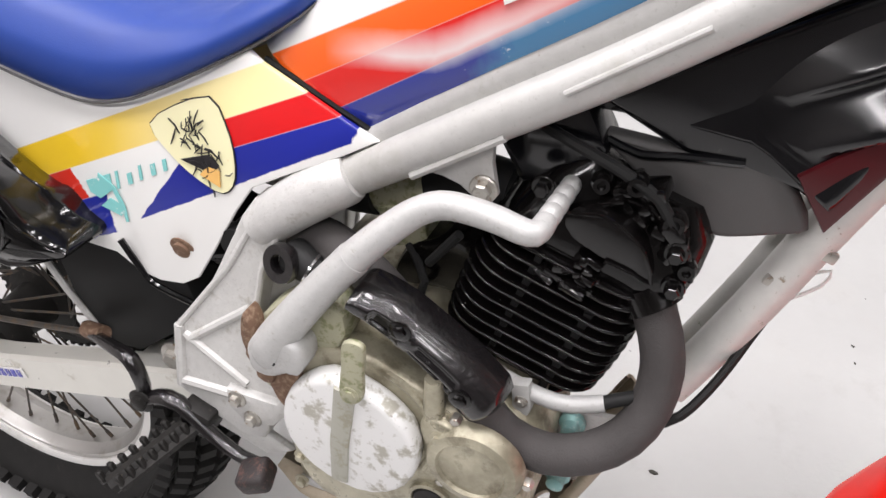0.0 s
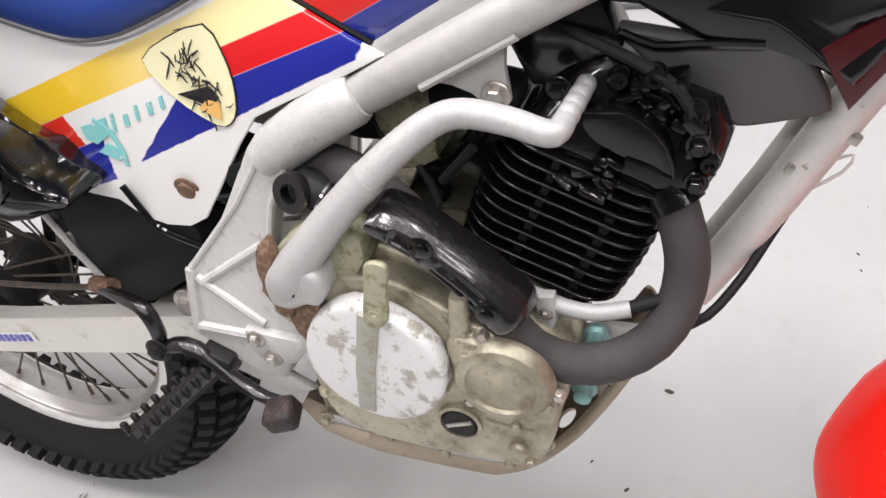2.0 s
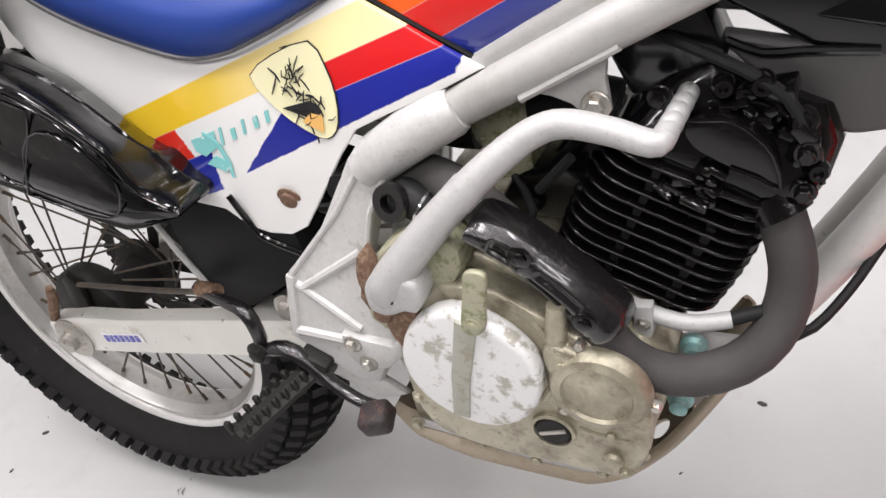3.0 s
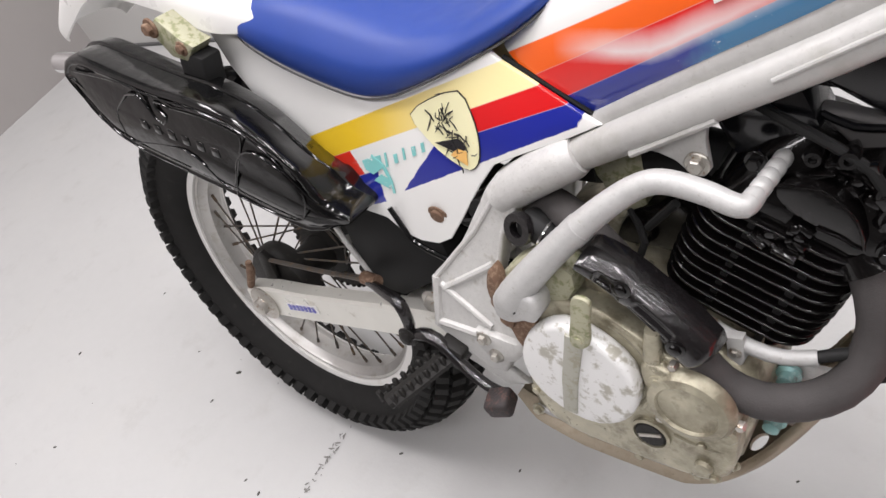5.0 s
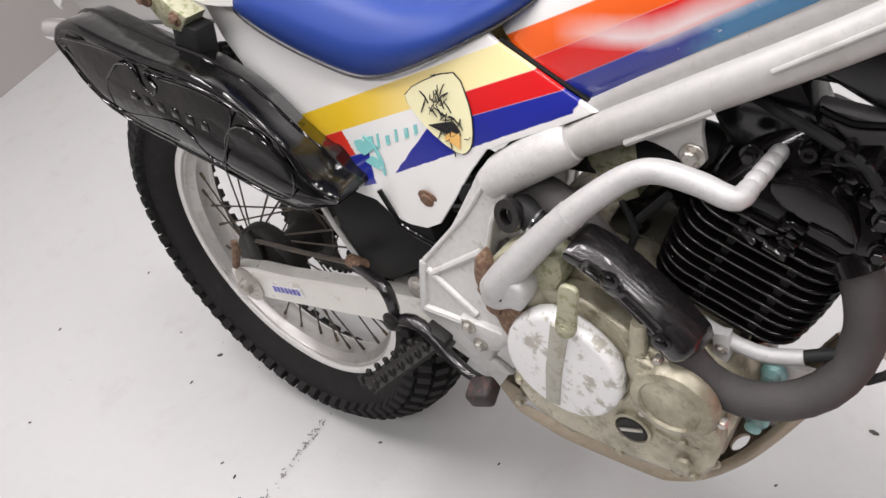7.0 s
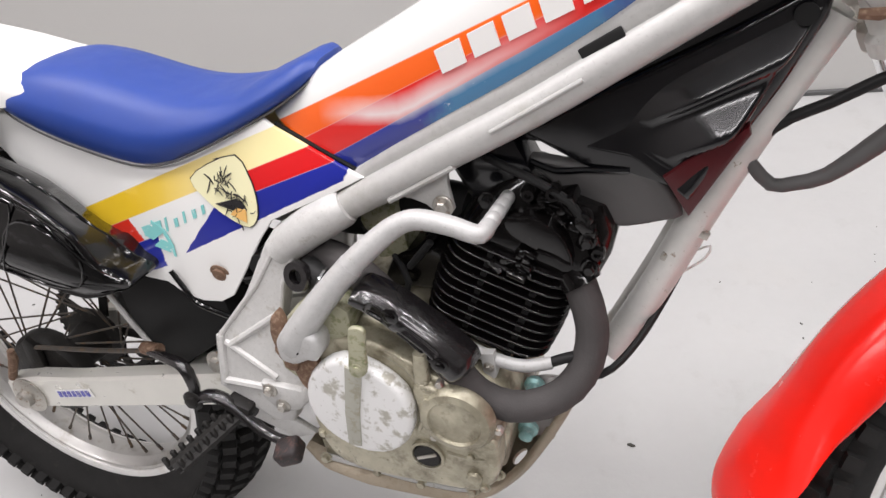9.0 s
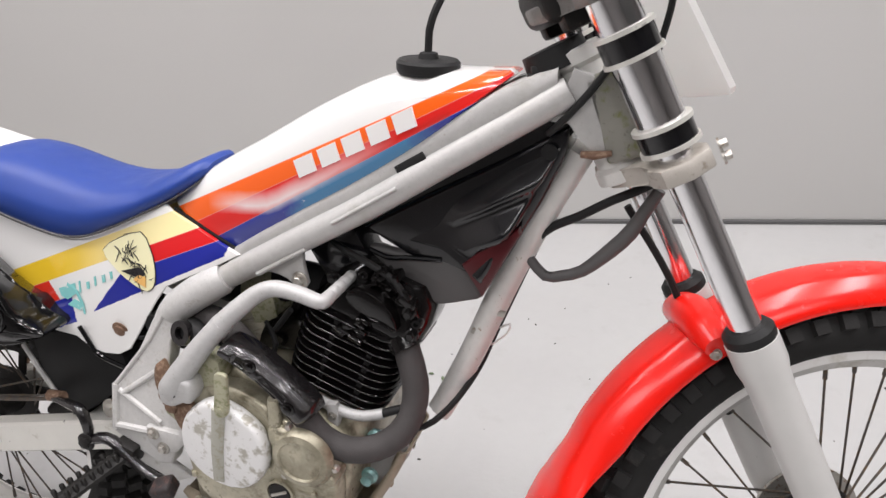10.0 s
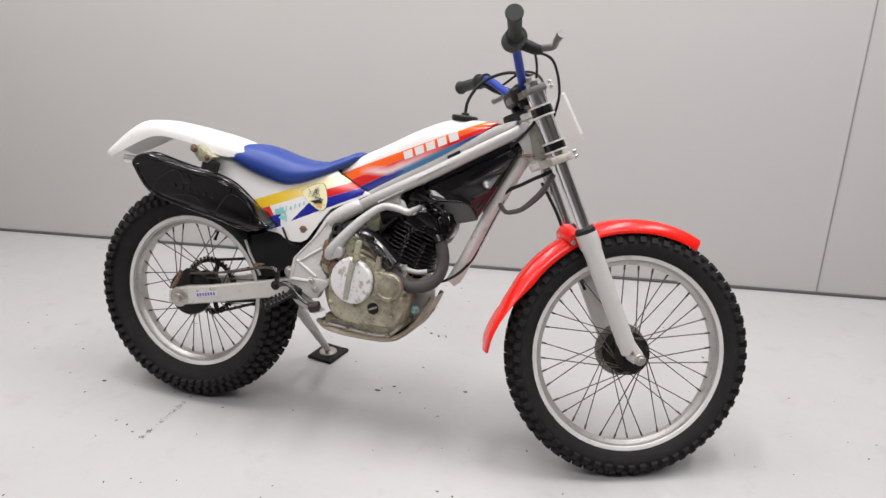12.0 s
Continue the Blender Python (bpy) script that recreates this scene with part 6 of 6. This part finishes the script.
def carburettor():
    bm = tube([(-0.095, 0.0, 0.640), (-0.045, 0.0, 0.650)], 0.030, 18, False)
    ob = part("carburettor", bm, OLIVE, moto, "stained alloy carburettor behind the kick lever")
    part("float_bowl", prism([(-0.090, 0.632), (-0.045, 0.640), (-0.040, 0.600), (-0.080, 0.592)], -0.032, 0.03, 0.006), OLIVE, ob, "float bowl")
    part("slide_tower", tube([(-0.075, -0.005, 0.65), (-0.090, -0.005, 0.70)], 0.020, 16, False), STEEL, ob, "carburettor top")
    part("inlet_rubber", tube([(-0.045, 0, 0.650), (-0.015, 0, 0.655), (0.02, 0, 0.650)], [0.030, 0.026, 0.026], 16), HOSE, ob, "black inlet rubber")
    part("side_cowl", prism(curve2([(-0.075, 0.560), (-0.030, 0.560), (0.020, 0.556), (0.036, 0.600), (0.028, 0.640), (0.000, 0.652), (-0.030, 0.618), (-0.060, 0.600)], 0.01), -0.035, 0.03, 0.008), ENGINE, ob, "black cowl behind the header")
    part("air_hose", tube([(-0.095, 0, 0.640), (-0.130, 0, 0.645), (-0.160, 0, 0.67)], [0.032, 0.036, 0.040], 16), HOSE, ob, "black air hose")
    part("fuel_hose", tube([(-0.06, -0.03, 0.60), (-0.04, -0.045, 0.575), (-0.05, -0.05, 0.55)], 0.004, 8), HOSE, ob, "black overflow hose")
    part("cable", tube([(-0.09, -0.005, 0.70), (-0.07, -0.03, 0.72), (0.0, -0.04, 0.735)], 0.0035, 8), HOSE, ob, "black throttle cable")
    part("stay", tube([(-0.030, -0.058, 0.605), (-0.002, -0.060, 0.640)], 0.0042, 8, False), HOSE, ob, "thin black stay")
    bm = tube([(-0.139, -0.086, 0.604), (-0.128, -0.090, 0.603), (-0.112, -0.092, 0.594), (-0.098, -0.092, 0.582)], [0.0165, 0.0160, 0.0130, 0.0115], 16)
    elbow = part("breather_elbow", bm, HOSE, ob, "black rubber breather elbow")
    bm = turned([(0.0085, 0), (0.0165, 0), (0.0175, 0.005), (0.0165, 0.010), (0.0085, 0.010), (0.0085, 0.004)], facing((-0.140, -0.098, 0.606), (-0.2, -1, 0.3)), 22, None, True)
    part("elbow_ring", bm, GUARD, elbow, "thick black ring of the elbow")
    for k in (0.0, 0.006):
        part("hose_clip", tube([(-0.121 + k, -0.091, 0.599 - k), (-0.119 + k, -0.091, 0.598 - k)], 0.0158, 16, False), CHROME, elbow, "bright hose clip")


carburettor()


def lower_front():
    # Bash plate with drilled holes, curved up to the down tubes.
    line = rounded([(-0.200, 0, 0.322), (-0.17, 0, 0.306), (-0.11, 0, 0.298), (-0.02, 0, 0.297), (0.035, 0, 0.301), (0.066, 0, 0.314), (0.092, 0, 0.338), (0.115, 0, 0.374), (0.132, 0, 0.408), (0.144, 0, 0.436)], 0.005)
    holes = [(0.076, -0.036), (0.076, 0.036), (0.1148, -0.033), (0.1148, 0.033)]
    across = 44
    bm = bmesh.new()
    grid = []
    for i, p in enumerate(line):
        d = (line[min(i + 1, len(line) - 1)] - line[max(i - 1, 0)]).normalized()
        up = Vector((-d.z, 0, d.x))
        w = float(np.interp(p.x, (-0.205, -0.165, -0.1, 0.02, 0.06, 0.095, 0.127, 0.150), (0.096, 0.109, 0.114, 0.111, 0.098, 0.077, 0.058, 0.050)))
        wall = float(np.interp(p.x, (-0.2, -0.17, 0.02, 0.07, 0.15), (0.010, 0.020, 0.020, 0.010, 0.006)))
        row = []
        for j in range(across + 1):
            v = 2 * j / across - 1
            side = 1 if v > 0 else -1
            bend, curl = min(max((abs(v) - 0.72) / 0.16, 0.0), 1.0), max(0.0, (abs(v) - 0.88) / 0.12)
            out = w * min(abs(v) / 0.88, 1.0) - curl * wall
            row.append(bm.verts.new(p + Vector((0, side * out, 0)) + up * (0.010 * bend ** 2 + 0.6 * wall * curl)))
        grid.append(row)
    # The drilled holes: faces inside are left out and the rim drawn onto the circle.
    for i in range(len(grid) - 1):
        for j in range(across):
            four = (grid[i][j], grid[i][j + 1], grid[i + 1][j + 1], grid[i + 1][j])
            mid = sum((v.co for v in four), Vector()) / 4
            if all(math.hypot((mid.x - hx) * 1.35, mid.y - hy) > 0.0125 for hx, hy in holes):
                bm.faces.new(four)
    bmesh.ops.delete(bm, geom=[v for v in bm.verts if not v.link_faces], context="VERTS")
    for v in [v for v in bm.verts if v.is_boundary]:
        for hx, hy in holes:
            off = Vector(((v.co.x - hx) * 1.35, v.co.y - hy))
            if 0.004 < off.length < 0.018:
                v.co.x, v.co.y = hx + off.x / off.length * 0.0125 / 1.35, hy + off.y / off.length * 0.0125
                v.co.z = float(np.interp(v.co.x, [q.x for q in line], [q.z for q in line]))
    bmesh.ops.solidify(bm, geom=bm.faces[:], thickness=0.0035)
    skid = part("bash_plate", bm, TANSKID, moto, "scuffed tan alloy bash plate with drilled holes", angle=50)
    part("front_mount", prism([(0.080, 0.360), (0.108, 0.368), (0.142, 0.425), (0.140, 0.462), (0.110, 0.460), (0.085, 0.452)], -0.036, -0.028, 0.003), FRAME, moto, "silver front engine mount plate")
    for x, z, y in ((0.0984, 0.4535, -0.0540), (0.0925, 0.3988, -0.0680)):
        b = part("teal_bolt", turned([(0.012, 0), (0.012, 0.005), (0.0085, 0.008), (0.0080, 0.017), (0.005, 0.019)], facing((x, y + 0.012, z), (0, -1, 0)), 16), TEAL, moto, "teal coloured bolt head")
    part("decompressor_clamp", prism([(0.053, 0.528), (0.068, 0.531), (0.071, 0.505), (0.066, 0.490), (0.055, 0.492)], -0.092, -0.080, 0.003), FRAME, moto, "silver clamp plate below the cylinder")
    part("clamp_bolt", bolt((0.062, -0.092, 0.512), (0, -1, 0), 0.004, 0.004), STEEL, moto, "clamp bolt")
    part("oil_line", tube([(0.040, -0.080, 0.524), (0.075, -0.084, 0.516), (0.100, -0.082, 0.513), (0.126, -0.076, 0.518)], 0.0072, 10), KICK, moto, "white sleeved oil line")
    part("oil_line_end", tube([(0.124, -0.076, 0.5175), (0.150, -0.066, 0.524), (0.172, -0.055, 0.520)], 0.0058, 10), HOSE, moto, "black end of the oil line")
    part("line_nut", tube([(0.030, -0.078, 0.526), (0.042, -0.080, 0.5235)], 0.0085, 6, False), STEEL, moto, "hexagon union nut")


lower_front()


def foot_controls():
    # Toothed folding footrest and the black brake pedal on the right.
    def peg(s):
        a, b = Vector((-0.262, s * 0.136, 0.404)), Vector((-0.304, s * 0.204, 0.376))
        bm = tube([a, b], 0.010, 8, False)
        d = (b - a).normalized()
        fwd = Vector((1, 0, 0.2)).normalized()
        for k in range(7):
            p = a.lerp(b, 0.12 + 0.86 * k / 6)
            for e in (-1, 1):
                block(0.007, 0.0060, 0.018, Matrix.Translation(p + fwd * (e * 0.012) + Vector((0, 0, 0.006))) @ Matrix.Rotation(radians(-20), 4, "Y"), 0.0015, bm, 1)
        for e in (-1, 1):
            tube([a + fwd * (e * 0.012), b + fwd * (e * 0.012)], 0.006, 6, False, 0.01, bm)
        ob = part("footrest", bm, DARKHUB, moto, "black toothed steel footrest")
        part("footrest_clevis", block(0.034, 0.030, 0.034, pose(-0.254, s * 0.120, 0.410, 0, 20, 0), 0.004), DARKHUB, ob, "black footrest clevis")
    peg(-1)
    peg(1)
    pts = [(-0.390, -0.106, 0.462), (-0.350, -0.120, 0.469), (-0.316, -0.130, 0.470), (-0.308, -0.132, 0.440), (-0.314, -0.132, 0.420), (-0.292, -0.132, 0.430), (-0.268, -0.132, 0.430), (-0.232, -0.133, 0.398), (-0.200, -0.137, 0.386), (-0.172, -0.140, 0.388)]
    ob = part("brake_pedal", tube(pts, [0.005, 0.006, 0.007, 0.0065, 0.007, 0.008, 0.0075, 0.0065, 0.006, 0.006], 10, True, 0.01, None, 1.2), GUARD, moto, "black bent brake pedal")
    part("pedal_tip", block(0.032, 0.030, 0.024, pose(-0.176, -0.150, 0.384, 10, -18, 12), 0.006, None, 3), PEDALTIP, ob, "black rubber pedal tip, brown with dirt")
    part("pedal_link", tube([(-0.40, -0.102, 0.462), (-0.372, -0.106, 0.466)], 0.009, 10, False), RUSTY, ob, "rusty pedal link")
    part("pedal_pivot", bolt((-0.310, -0.138, 0.424), (0, -1, 0), 0.009, 0.008), DARKHUB, ob, "black pivot bolt")
    part("lower_guard", prism([(-0.300, 0.402), (-0.262, 0.412), (-0.205, 0.382), (-0.170, 0.362), (-0.205, 0.345), (-0.262, 0.368)], -0.098, -0.088, 0.004), CAST, moto, "silver lower frame rail plate")


foot_controls()


def side_stand():
    a = Vector((-0.3644, 0.090, 0.3063))
    inv = moto.matrix_world.inverted()
    foot = inv @ Vector((-0.379, 0.367, GROUND + 0.020))
    bm = tube([a, a.lerp(foot, 0.45), foot], [0.018, 0.016, 0.0105], 14, False)
    ob = part("side_stand", bm, FRAME, moto, "silver tube side stand folded down")
    part("stand_bracket", tube([Vector((-0.270, 0.080, 0.400)), a, a.lerp(foot, 0.06)], [0.020, 0.022, 0.020], 12, False), FRAME, ob, "stand pivot bracket")
    m = inv @ pose(-0.379, 0.367, GROUND + 0.012, 0, 0, 0)
    part("stand_foot", turned([(0.030, 0), (0.032, 0.002), (0.030, 0.005), (0.014, 0.010)], m, 20), STEEL, ob, "round steel stand foot")
    part("stand_spring", tube([a + Vector((0.01, 0, -0.01)), a.lerp(foot, 0.5) + Vector((0.014, 0, 0))], 0.004, 8, False), STEEL, ob, "stand spring")


side_stand()
bm = block(0.100, 0.115, 0.012, pose(-0.379, 0.367, GROUND + 0.006, 0, 0, -8), 0.003)
tagged(new("stand_pad", mesh_of("stand_pad", bm, PAD)), "flat black square pad on the floor under the side stand", "stand pad")
